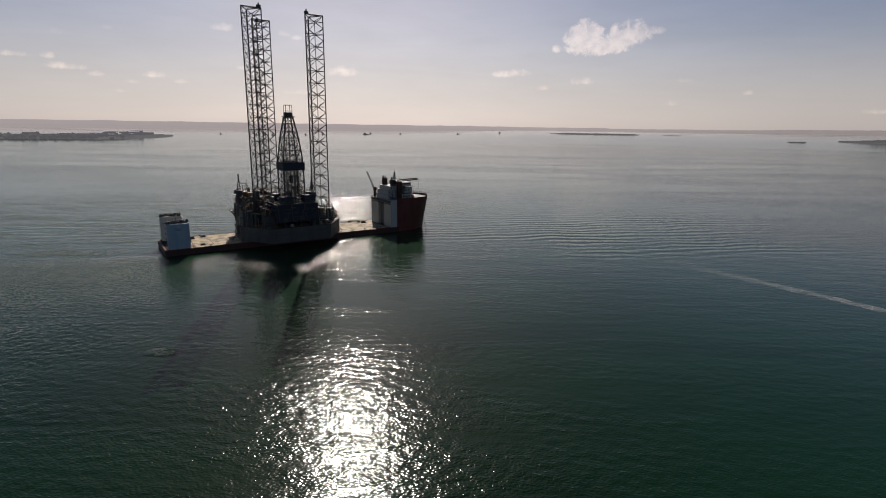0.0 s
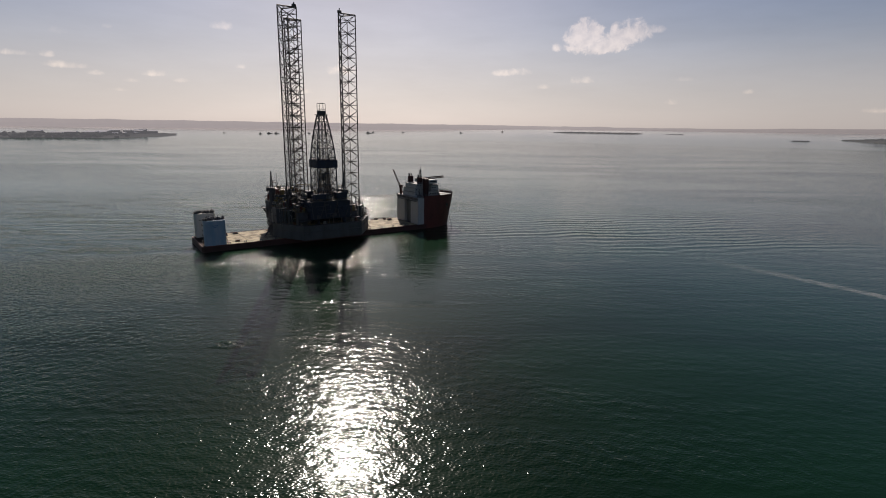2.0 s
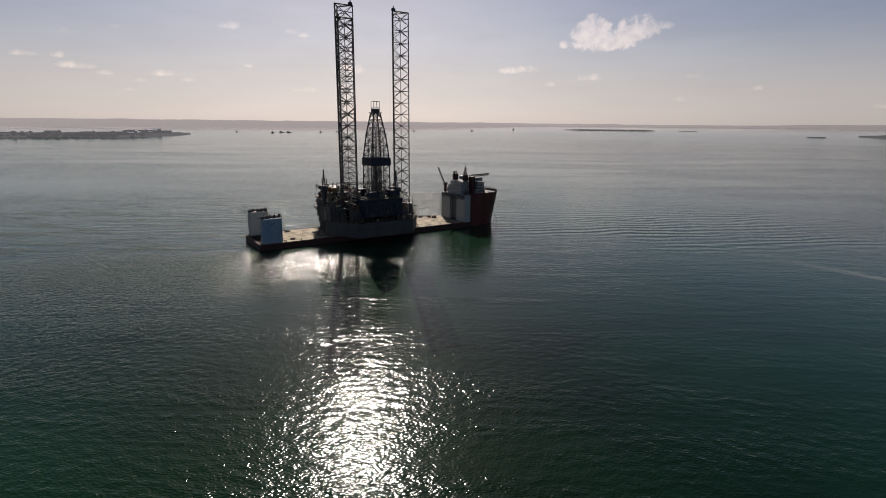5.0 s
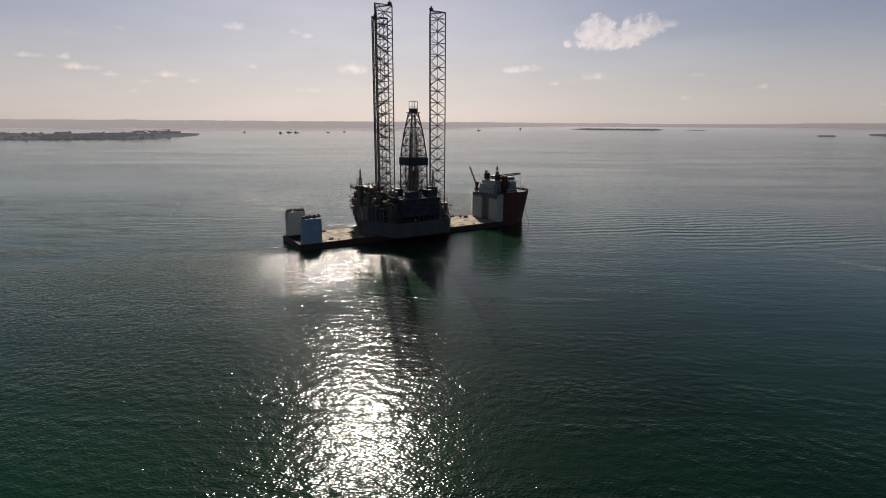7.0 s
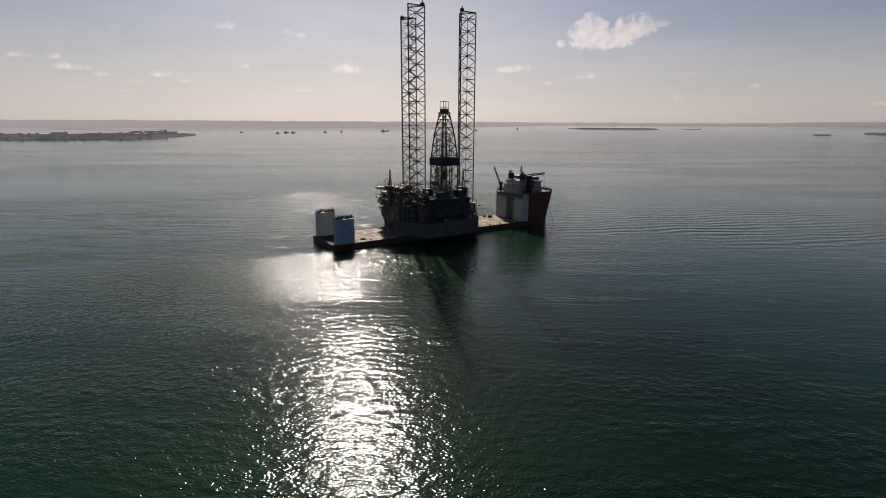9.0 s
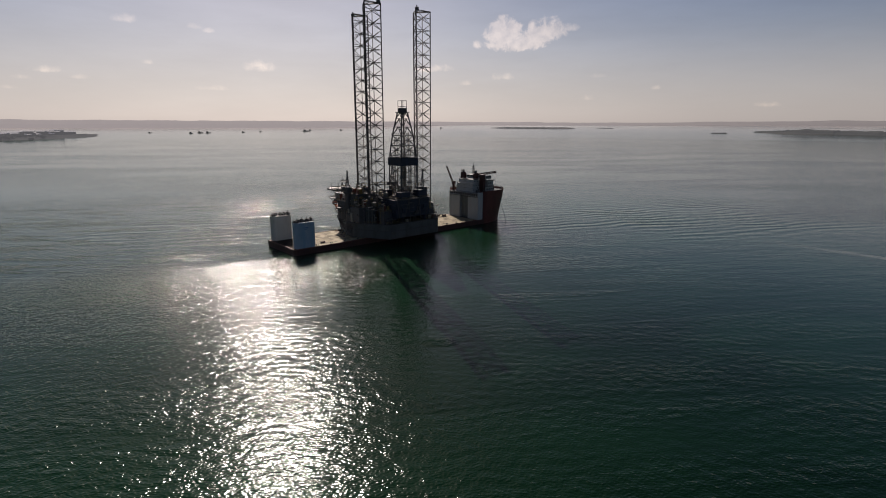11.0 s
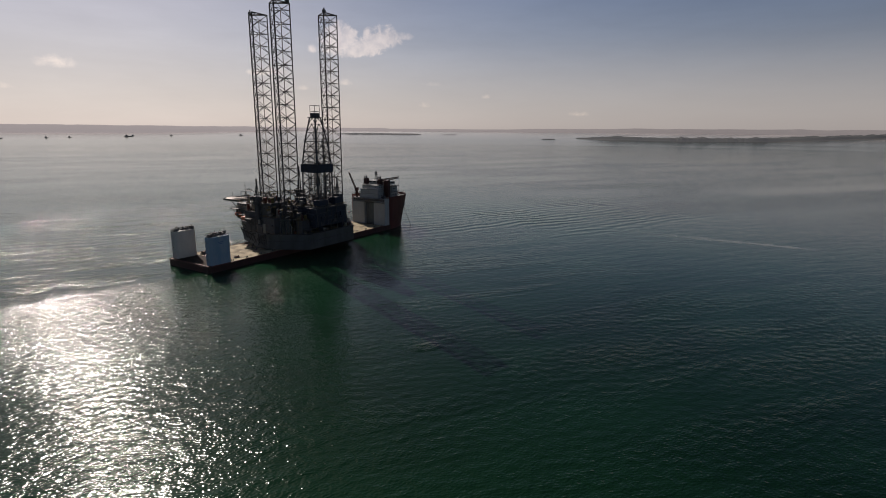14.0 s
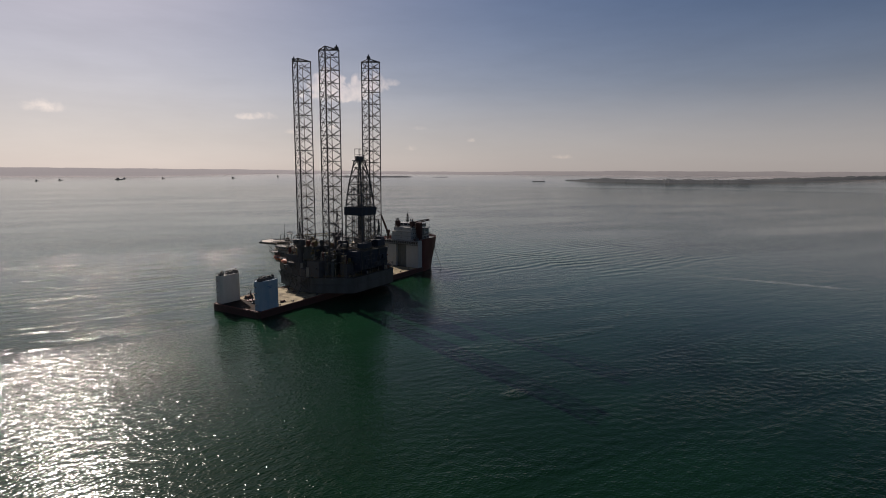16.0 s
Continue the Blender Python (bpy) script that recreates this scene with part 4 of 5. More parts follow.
def rig():
    rig_ob = thing("jackup_rig", (62, 18, 5), "grey three-legged jack-up drilling rig standing on the ship's deck", "drilling rig")
    o = ORIGIN[rig_ob.name]
    # hull
    bm = bmesh.new()
    prism(bm, HULL, 4.0, 13.2)
    es = [e for e in bm.edges if abs(e.verts[0].co.z - e.verts[1].co.z) > 1]
    bmesh.ops.bevel(bm, geom=es, offset=0.5, segments=2, affect="EDGES", profile=0.5)
    hull = part("hull", bm, RIG_GREY, rig_ob, "grey weathered slab-sided pontoon hull")
    bm = bmesh.new()
    rail(bm, [(62 + (u - 62) * 0.985, 18 + (v - 18) * 0.985) for u, v in HULL], 13.2, 1.2, 2.2, 0.07, True)
    part("railing", bm, YELLOW, hull)
    for a, b in zip(HULL, HULL[1:] + HULL[:1]):
        for z, r in ((12.9, 0.3), (8.8, 0.22)):
            bm = bmesh.new()
            tube(bm, (*a, z), (*b, z), r, 6)
            part("rubbing_strake", bm, DARK, hull)
    # anchor racks: bracket plates with a rail, on the port and near sides
    for a, b, n in ((HULL[8], HULL[7], 5), (HULL[9], HULL[8], 2)):
        a, b = Vector((*a, 0)), Vector((*b, 0))
        way = (b - a).normalized()
        off = Vector((way.y, -way.x, 0))
        if off.dot(a - Vector((62, 18, 0))) < 0:
            off = -off
        for i in range(n):
            c = a.lerp(b, (i + 0.6) / (n + 0.2))
            reach = 2.1 if n == 5 and a.y > 0 else 0.7
            bm = bmesh.new()
            for s in (-0.9, 0.9):
                p = c + way * s
                q = p + off * reach
                tube(bm, (p.x, p.y, 12.2), (q.x, q.y, 12.2), 0.16, 5)
                tube(bm, (p.x, p.y, 6.4), (q.x, q.y, 12.2), 0.16, 5)
                tube(bm, (p.x, p.y, 9.4), (q.x, q.y, 12.2), 0.1, 5)
            for z in (12.2, 10.3):
                p, q = c - way * 1.3 + off * reach * (1 if z > 12 else 0.6), c + way * 1.3 + off * reach * (1 if z > 12 else 0.6)
                tube(bm, (p.x, p.y, z), (q.x, q.y, z), 0.2, 6)
            part("anchor_rack", bm, DARK, hull)

    # legs
    diag = mesh_of("diagonal_brace", lambda bm: tube(bm, (0, 0, 0), (0, 0, 1), 0.18, 5), STEEL)
    level = mesh_of("horizontal_brace", lambda bm: tube(bm, (0, 0, 0), (0, 0, 1), 0.18, 5), STEEL)

    def chord_mesh(bm):
        tube(bm, (0, 0, 0), (0, 0, LEG_TOP - 6), 0.33, 8)
        box(bm, (0, 0, (LEG_TOP - 6) / 2), (0.72, 0.14, LEG_TOP - 6.2))
        for i in range(150):
            z = 0.5 + i * (LEG_TOP - 7) / 150
            box(bm, (0, 0, z), (0.86, 0.12, 0.42))
    chord = mesh_of("chord", chord_mesh, STEEL)
    pipe = mesh_of("riser_pipe", lambda bm: tube(bm, (0, 0, 0), (0, 0, LEG_TOP - 14), 0.22, 6), PIPE)
    for li, (lu, lv) in enumerate(LEGS):
        cs = [Vector((lu + LEG_R * math.cos(radians(90 + 120 * k)), lv + LEG_R * math.sin(radians(90 + 120 * k)), 0)) for k in range(3)]
        bm = bmesh.new()
        for k in range(3):
            tube(bm, cs[k] + Vector((0, 0, LEG_TOP)), cs[(k + 1) % 3] + Vector((0, 0, LEG_TOP)), 0.32, 6)
        for k in range(3):
            tube(bm, cs[k] + Vector((0, 0, LEG_TOP)), Vector((lu, lv, LEG_TOP)), 0.2, 6)
        leg = part("leg", bm, STEEL, rig_ob, "dark triangular lattice leg")
        for k in range(3):
            put("chord", chord, leg, Matrix.Translation(cs[k] - o + Vector((0, 0, 6))) @ pose(0, 0, 0, 0, 0, 120 * k))
        bays = 17
        for i in range(bays):
            z1 = LEG_TOP - 0.2 - i * BAY
            z0 = z1 - BAY
            for k in range(3):
                a, b = cs[k] - o, cs[(k + 1) % 3] - o
                for p, q in (((a, z0), (b, z1)), ((a, z1), (b, z0))):
                    put("diagonal_brace", diag, leg, between(p[0] + Vector((0, 0, p[1])), q[0] + Vector((0, 0, q[1]))))
                zm = (z0 + z1) / 2
                put("horizontal_brace", level, leg, between(a + Vector((0, 0, zm)), b + Vector((0, 0, zm))))
        put("riser_pipe", pipe, leg, Matrix.Translation(Vector((lu + 1.2, lv - 0.8, 10)) - o))
        bm = bmesh.new()
        k = (0, 2, 1)[li]
        c = cs[k] * 0.8 + Vector((lu, lv, 0)) * 0.2
        box(bm, (c.x, c.y, LEG_TOP + 0.9), (2.2, 1.8, 1.6), 20, 0.3)
        tube(bm, (c.x, c.y, LEG_TOP + 1.5), (c.x, c.y, LEG_TOP + 2.8), 0.5, 8, 0.3)
        part("beacon_house", bm, DARK, leg)
        # jack houses round each chord
        for k in range(3):
            bm = bmesh.new()
            c = cs[k]
            for s in (-1, 1):
                w = Matrix.Rotation(radians(90 + 120 * k), 3, "Z") @ Vector((0, s * 1.5, 0))
                box(bm, (c.x + w.x, c.y + w.y, 17.2), (2.4, 1.7, 8.0), 90 + 120 * k, 0.12)
            box(bm, (c.x, c.y, 21.4), (3.0, 5.2, 0.5), 90 + 120 * k, 0.1)
            for j in range(4):
                for s in (-1, 1):
                    w = Matrix.Rotation(radians(90 + 120 * k), 3, "Z") @ Vector((1.4, s * 1.5, 0))
                    tube(bm, (c.x + w.x, c.y + w.y, 14.6 + j * 1.7), (c.x + w.x * 1.25, c.y + w.y * 1.25, 14.6 + j * 1.7), 0.5, 8)
            part("jack_house", bm, RIG_GREY, rig_ob)

    # cantilever, substructure and drill floor
    for u in (53.5, 70.5):
        bm = bmesh.new()
        box(bm, (u, -1, 14.2), (1.0, 34, 0.5))
        box(bm, (u, -1, 20.6), (1.0, 34, 0.5))
        box(bm, (u, -1, 17.4), (0.25, 34, 6.2))
        for i in range(12):
            box(bm, (u, -17 + i * 2.9, 17.4), (0.9, 0.2, 6.2))
        part("cantilever_beam", bm, BLUE, rig_ob, "deep blue cantilever girder")
    bm = bmesh.new()
    box(bm, (61.5, -7.5, 22.2), (26, 20, 10.8), 0, 0.15)
    sub = part("substructure", bm, BLUE, rig_ob, "dark blue clad substructure under the drill floor")
    rc = random.Random(33)
    for i in range(34):
        near = i % 2
        a = rc.uniform(49.5, 73.5) if near else rc.uniform(-16.5, 1.5)
        w, h, z, out_ = rc.uniform(0.5, 4.2), rc.uniform(0.4, 3.4), rc.uniform(18, 26.6), rc.uniform(0.3, 1.3)
        bm = bmesh.new()
        if near:
            box(bm, (a, -17.5 - out_ / 2, z), (w, out_, h), 0, 0.08)
        else:
            box(bm, (48.5 - out_ / 2, a, z), (out_, w, h), 0, 0.08)
        part("wall_fitting", bm, (DARK, BLUE, BLUE, DARK, BLUE)[i % 5], sub)
    for i in range(8):
        bm = bmesh.new()
        z = 17.6 + (i % 4) * 2.4
        if i < 4:
            a = rc.uniform(49, 60)
            b = a + rc.uniform(6, 13)
            tube(bm, (a, -18.1, z), (b, -18.1, z), 0.16, 6)
            tube(bm, (b, -18.1, z), (b, -18.1, z + rc.uniform(1, 4)), 0.16, 6)
        else:
            a = rc.uniform(-16, -9)
            b = a + rc.uniform(5, 11)
            tube(bm, (47.9, a, z), (47.9, b, z), 0.16, 6)
            tube(bm, (47.9, a, z), (47.9, a, z - rc.uniform(1, 4)), 0.16, 6)
        part("pipe_run", bm, DARK, sub)
    # raking braces that show through the open sides
    for i in range(6):
        bm = bmesh.new()
        u = 50 + i * 4.2
        tube(bm, (u, -18.0, 17.2), (u + (3.6 if i % 2 else -1.2), -18.0, 27.4), 0.24, 6)
        part("raking_brace", bm, DARK, sub)
    bm = bmesh.new()
    box(bm, (62, -8, 27.9), (24, 22, 0.5))
    floor = part("drill_floor", bm, DARK, rig_ob)
    bm = bmesh.new()
    rail(bm, [(50.2, -18.8), (73.8, -18.8), (73.8, 2.8), (50.2, 2.8)], 28.1, 1.2, 1.8, 0.07, True)
    part("railing", bm, YELLOW, floor)
    for c, s in (((55, -15.6, 30.2), (7, 5, 4)), ((69.5, -14, 30.4), (7, 6, 4.6)), ((69, 0, 29.8), (6, 4, 3.2)), ((54.5, 0.2, 30.4), (5, 4, 4.4))):
        bm = bmesh.new()
        box(bm, c, s, 0, 0.15)
        part("driller_cabin", bm, BLUE, floor)

    # derrick
    du, dv = 61.5, -7.5
    levels = [(28, 6.2), (34, 6.2), (41, 6.1), (48, 6.0), (54, 5.8), (60, 5.2), (66, 4.5), (71, 3.7), (76, 2.8), (79.5, 2.2)]

    def corner(i, j):
        z, h = levels[i]
        a, b = ((-1, -1), (1, -1), (1, 1), (-1, 1))[j]
        return Vector((du + a * h, dv + b * h, z))
    bm = bmesh.new()
    box(bm, (du, dv, 28.5), (13.0, 13.0, 0.7), 0, 0.1)
    derrick = part("derrick", bm, DARK, rig_ob, "dark lattice drilling derrick narrowing to the crown")
    for j in range(4):
        bm = bmesh.new()
        rings = []
        for i in range(len(levels)):
            c = corner(i, j)
            rings.append([bm.verts.new((c.x + 0.44 * math.cos(k * math.pi / 4), c.y + 0.44 * math.sin(k * math.pi / 4), c.z)) for k in range(8)])
        for a, b in zip(rings, rings[1:]):
            for k in range(8):
                bm.faces.new((a[k], a[(k + 1) % 8], b[(k + 1) % 8], b[k]))
        bm.faces.new(rings[-1])
        part("derrick_leg", bm, DARK, derrick)
    dbar = mesh_of("derrick_brace", lambda bm: tube(bm, (0, 0, 0), (0, 0, 1), 0.21, 5), DARK)
    dthin = mesh_of("thin_brace", lambda bm: tube(bm, (0, 0, 0), (0, 0, 1), 0.14, 5), DARK)
    for i in range(len(levels) - 1):
        for j in range(4):
            k = (j + 1) % 4
            a0, a1, b0, b1 = corner(i, j) - o, corner(i, k) - o, corner(i + 1, j) - o, corner(i + 1, k) - o
            put("derrick_brace", dbar, derrick, between(b0, b1))
            mid = (b0 + b1) / 2
            if i < 6:
                for p, q in ((a0, b1), (a1, b0)):
                    put("derrick_brace", dbar, derrick, between(p, q))
                put("derrick_brace", dthin, derrick, between((a0 + b0) / 2, (a1 + b1) / 2))
                put("derrick_brace", dthin, derrick, between((a0 + a1) / 2, (b0 + b1) / 2))
            else:
                for p, q in ((a0, mid), (a1, mid)):
                    put("derrick_brace", dbar, derrick, between(p, q))
    for j in range(4):
        bm = bmesh.new()
        a, b = ((-1, 0), (1, 0), (0, -1), (0, 1))[j]
        s = (0.4, 13.4, 4.8) if b == 0 else (13.4, 0.4, 4.8)
        box(bm, (du + a * 6.6, dv + b * 6.6, 50.3), s, 0, 0.08)
        part("wind_wall", bm, BLUE, derrick, "dark blue wind wall round the monkey board")
    for z, w in ((48.2, 13.0), (59.8, 11.4), (66.1, 10.0)):
        bm = bmesh.new()
        box(bm, (du, dv, z), (w, w, 0.3))
        part("racking_board", bm, DARK, derrick)
    bm = bmesh.new()
    rail(bm, [(du - 4.9, dv - 4.9), (du + 4.9, dv - 4.9), (du + 4.9, dv + 4.9), (du - 4.9, dv + 4.9)], 66.2, 1.2, 2, 0.08, True)
    part("railing", bm, DARK, derrick)
    bm = bmesh.new()
    box(bm, (du, dv, 79.8), (6.2, 6.2, 0.5))
    box(bm, (du, dv, 81.2), (5.0, 2.6, 2.4), 0, 0.3)
    tube(bm, (du - 1.8, dv, 81), (du + 1.8, dv, 81), 1.3, 14)
    part("crown_block", bm, DARK, derrick)
    bm = bmesh.new()
    for a, b in ((-1, -1), (1, -1), (1, 1), (-1, 1)):
        tube(bm, (du + a * 1.9, dv + b * 1.9, 80), (du + a * 1.9, dv + b * 1.9, 86.6), 0.16, 5)
    for z in (83.2, 86.6):
        for a, b, c, d in ((-1, -1, 1, -1), (1, -1, 1, 1), (1, 1, -1, 1), (-1, 1, -1, -1)):
            tube(bm, (du + a * 1.9, dv + b * 1.9, z), (du + c * 1.9, dv + d * 1.9, z), 0.14, 5)
    part("crown_frame", bm, DARK, derrick)
    bm = bmesh.new()
    for s in (-0.5, 0.5):
        tube(bm, (du + s, dv, 44), (du + s, dv, 80), 0.09, 4)
        tube(bm, (du, dv + s, 44), (du, dv + s, 80), 0.09, 4)
    box(bm, (du, dv, 42), (2.2, 1.8, 5.0), 0, 0.4)
    tube(bm, (du, dv, 29), (du, dv, 40), 0.35, 8)
    part("travelling_block", bm, DARK, derrick)
    for x, y, w, z1 in ((-3.6, -3.4, 0.7, 62), (3.4, -3.2, 0.55, 58), (3.6, 3.2, 0.8, 48), (-3.6, 3.4, 0.5, 64), (1.6, -3.6, 0.45, 68), (-1.6, 3.6, 0.6, 44), (2.4, 1.6, 0.4, 73), (-2.2, -1.4, 0.4, 75), (0.6, 2.4, 0.4, 72), (-0.8, -2.6, 0.35, 74)):
        bm = bmesh.new()
        tube(bm, (du + x, dv + y, 28.6), (du + x, dv + y, z1), w * 0.5, 6)
        part("standpipe", bm, PIPE, derrick)
    rnd = random.Random(8)
    for i in range(26):
        bm = bmesh.new()
        x, y = du - 4.8 + (i % 13) * 0.75, dv + (2.6 if i < 13 else -3.8) + (i % 3) * 0.5
        tube(bm, (x - 0.4, y, 28.2), (x, y, 52 + rnd.uniform(0, 1.2)), 0.1, 5)
        part("drill_pipe_stand", bm, PIPE, derrick)

    # living quarters round the forward leg
    for u0, u1, v0, v1, z0, z1 in ((40, 68, 24.5, 29, 13.2, 17.2), (40, 68, 24.5, 29, 17.2, 21), (40, 67, 25, 29, 21, 24.6), (41, 66, 25.5, 29, 24.6, 28), (43, 58, 25.5, 29, 28, 30.8),
                                   (42.5, 52.5, 29.1, 41.5, 13.2, 17.5), (42, 52.5, 29.1, 44.5, 17.5, 21.2), (42, 52.5, 29.1, 45.5, 21.2, 24.6), (43, 52.5, 29.1, 45, 24.6, 27.2),
                                   (68.2, 82, 28, 44, 13.2, 17.5), (69, 80, 30, 44, 17.5, 21.5), (53, 68, 44.5, 49.5, 13.2, 24)):
        bm = bmesh.new()
        box(bm, ((u0 + u1) / 2, (v0 + v1) / 2, (z0 + z1) / 2), (u1 - u0, v1 - v0, z1 - z0 - 0.02), 0, 0.15)
        q = part("quarters_module", bm, CREAM, rig_ob, "cream-painted living quarters block")
        bm = bmesh.new()
        rail(bm, [(u0, v0), (u1, v0), (u1, v1), (u0, v1)], z1, 1.1, 2, 0.06, True)
        part("railing", bm, YELLOW, q)
        for i in range(int((u1 - u0 - 1.5) / 2.2)):
            bm = bmesh.new()
            box(bm, (u0 + 1.5 + i * 2.2, v0 - 0.01, (z0 + z1) / 2 + 0.3), (0.8, 0.1, 0.9))
            part("window", bm, GLASS, q)
        for i in range(int((v1 - v0 - 1.5) / 2.2)):
            bm = bmesh.new()
            box(bm, (u0 - 0.01, v0 + 1.5 + i * 2.2, (z0 + z1) / 2 + 0.3), (0.1, 0.8, 0.9))
            part("window", bm, GLASS, q)

    # helideck
    hu, hv, hz, hr = 57, 60.5, 27.4, 9
    bm = bmesh.new()
    octa = [(hu + hr * math.cos(radians(22.5 + 45 * i)), hv + hr * math.sin(radians(22.5 + 45 * i))) for i in range(8)]
    prism(bm, octa, hz, hz + 0.5)
    heli = part("helideck", bm, HELI, rig_ob, "sunlit tan octagonal helideck")
    bm = bmesh.new()
    out = [(hu + (x - hu) * 1.12, hv + (y - hv) * 1.12) for x, y in octa]
    for (a, b), (c, d) in zip(zip(octa, octa[1:] + octa[:1]), zip(out, out[1:] + out[:1])):
        tube(bm, (*c, hz + 0.6), (*d, hz + 0.6), 0.08, 4)
        for s in range(6):
            p, q = Vector((*a, hz + 0.2)).lerp(Vector((*b, hz + 0.2)), s / 6), Vector((*c, hz + 0.6)).lerp(Vector((*d, hz + 0.6)), s / 6)
            tube(bm, p, q, 0.05, 4)
    part("safety_net", bm, DARK, heli)
    bm = bmesh.new()
    for i in range(5):
        x = hu - 6.4 + i * 3.2
        box(bm, (x, hv, hz - 0.6), (0.4, hr * 1.8, 1.0))
    for x in (hu - 6, hu, hu + 6):
        tube(bm, (x, hv + 1, hz - 1), (x, 51, 19), 0.22, 6)
        tube(bm, (x, hv - 6, hz - 1), (x, 51, 20), 0.35, 6)
    part("support_truss", bm, DARK, heli)

    # cranes
    for cu, cv, ang, top, lab in ((35.4, 16.5, 80, 43, "dark pedestal crane with boom stowed"), (76, 24, 120, 48, "dark pedestal crane with boom stowed"), (72.5, -12.4, 95, 43, "dark pedestal crane with boom stowed")):
        bm = bmesh.new()
        tube(bm, (cu, cv, 13), (cu, cv, 30), 1.7, 14)
        tube(bm, (cu, cv, 29.5), (cu, cv, 31), 2.3, 14)
        crane = part("pedestal_crane", bm, DARK, rig_ob, lab)
        a = radians(ang)
        f = Vector((math.cos(a), math.sin(a), 0))
        s = Vector((-f.y, f.x, 0))
        c0 = Vector((cu, cv, 0))
        bm = bmesh.new()
        cc = c0 - f * 0.5
        box(bm, (cc.x, cc.y, 32.6), (5.5, 3.6, 3.0), ang, 0.2)
        cc = c0 + f * 1.6 + s * 2.2
        box(bm, (cc.x, cc.y, 33), (2.0, 1.8, 2.4), ang, 0.2)
        part("machinery_house", bm, DARK, crane)
        bm = bmesh.new()
        apex = c0 - f * 0.4 + Vector((0, 0, top))
        for a_, w in ((-1.0, -0.8), (-1.0, 0.8), (0.8, -0.8), (0.8, 0.8)):
            foot = c0 + f * a_ + s * w
            tube(bm, foot + Vector((0, 0, 34)), apex + (foot - c0) * 0.35 - Vector((0, 0, 3)), 0.24, 5)
        for z in (35.4, 36.8, 38.0):
            cc = c0 + f * (0.7 if z == 36.8 else -0.5)
            box(bm, (cc.x, cc.y, z), (2.6 - (z - 35) * 0.4, 2.2, 0.35), ang)
        tube(bm, apex - Vector((0, 0, 4)), apex + Vector((0, 0, 1.5)), 0.5, 6, 0.42)
        box(bm, (apex.x, apex.y, top - 3), (1.2, 1.2, 0.8), ang, 0.1)
        part("gantry", bm, DARK, crane)
        bm = bmesh.new()
        truss(bm, c0 + f * 1.8 + Vector((0, 0, 33)), c0 + f * 27 + Vector((0, 0, 31)), 1.6, 12, 0.16)
        part("boom", bm, YELLOW if cu > 75 else DARK, crane)

    # lifeboats on the forward side
    for i, (u, v, z) in enumerate(((36.2, 30, 19.5), (40.2, 40.5, 20.6), (60, 51.5, 16), (89.5, 26, 16))):
        bm = bmesh.new()
        bmesh.ops.create_uvsphere(bm, u_segments=12, v_segments=8, radius=1, matrix=pose(u, v, z, 0, 0, 80 if i < 2 else 0) @ Matrix.Diagonal((4.2, 1.5, 1.5, 1)))
        b = part("lifeboat", bm, ORANGE, rig_ob, "enclosed orange lifeboat in its davits", True)
        for w in (-2.4, 2.4):
            bm = bmesh.new()
            tube(bm, (u + 0.4, v + w, z - 2), (u + 0.4, v + w, z + 2.4), 0.2, 5)
            tube(bm, (u + 0.4, v + w, z + 2.4), (u + 3, v + w, z + 2.4), 0.2, 5)
            part("davit", bm, DARK, b)

    # pipe deck, tanks, masts, tanks and plant
    for i in range(22):
        bm = bmesh.new()
        u = 54.6 + (i % 11) * 1.4
        z = 21.3 + (i // 11) * 0.55
        tube(bm, (u, 2.5, z), (u, 15.5, z), 0.3, 7)
        part("rack_pipe", bm, PIPE, rig_ob)
    for c, sz, m_, lab in (((39, 4, 18), (13, 9, 9), DARK, "dark mud-pump house on the rig deck"), ((40.5, 17, 17.5), (9, 9, 8.5), RIG_GREY, "grey engine room block with roof plant"),
                       ((47.5, 16, 18.6), (6, 13, 10.6), DARK, "dark shaker house"), ((61.5, 12, 16.8), (21, 11, 7), DARK, "dark deck store under the pipe rack"), ((77, 12, 17.5), (9, 10, 8.4), RIG_GREY, "grey power module"),
                       ((86.5, 9, 15.6), (9, 7, 4.6), DARK, "low dark machinery house"), ((77.5, -10.5, 16.2), (7, 5, 6), DARK, "dark winch house"), ((45, -10.5, 17), (6, 5, 7.4), DARK, "dark winch house"),
                       ((43, 11.5, 26), (13, 9, 8), RIG_GREY, "grey mud-processing house on the upper deck"), ((36.5, 21.5, 19), (6, 9, 11.6), DARK, "dark stacked equipment house"), ((50, 20.5, 25), (9, 7, 9), DARK, "dark upper store"), ((66, 19.5, 22.5), (10, 7, 6), RIG_GREY, "grey upper store"), ((72.5, 3, 18.5), (7, 7, 10.5), DARK, "dark cementing unit house")):
        bm = bmesh.new()
        box(bm, c, sz, 0, 0.15)
        ob = part("plant_house", bm, m_, rig_ob, lab)
        top = c[2] + sz[2] / 2
        bm = bmesh.new()
        x0, x1, y0, y1 = c[0] - sz[0] / 2, c[0] + sz[0] / 2, c[1] - sz[1] / 2, c[1] + sz[1] / 2
        rail(bm, [(x0, y0), (x1, y0), (x1, y1), (x0, y1)], top, 1.1, 2, 0.06, True)
        part("railing", bm, YELLOW, ob)
        r2 = random.Random(int(c[0] * 10))
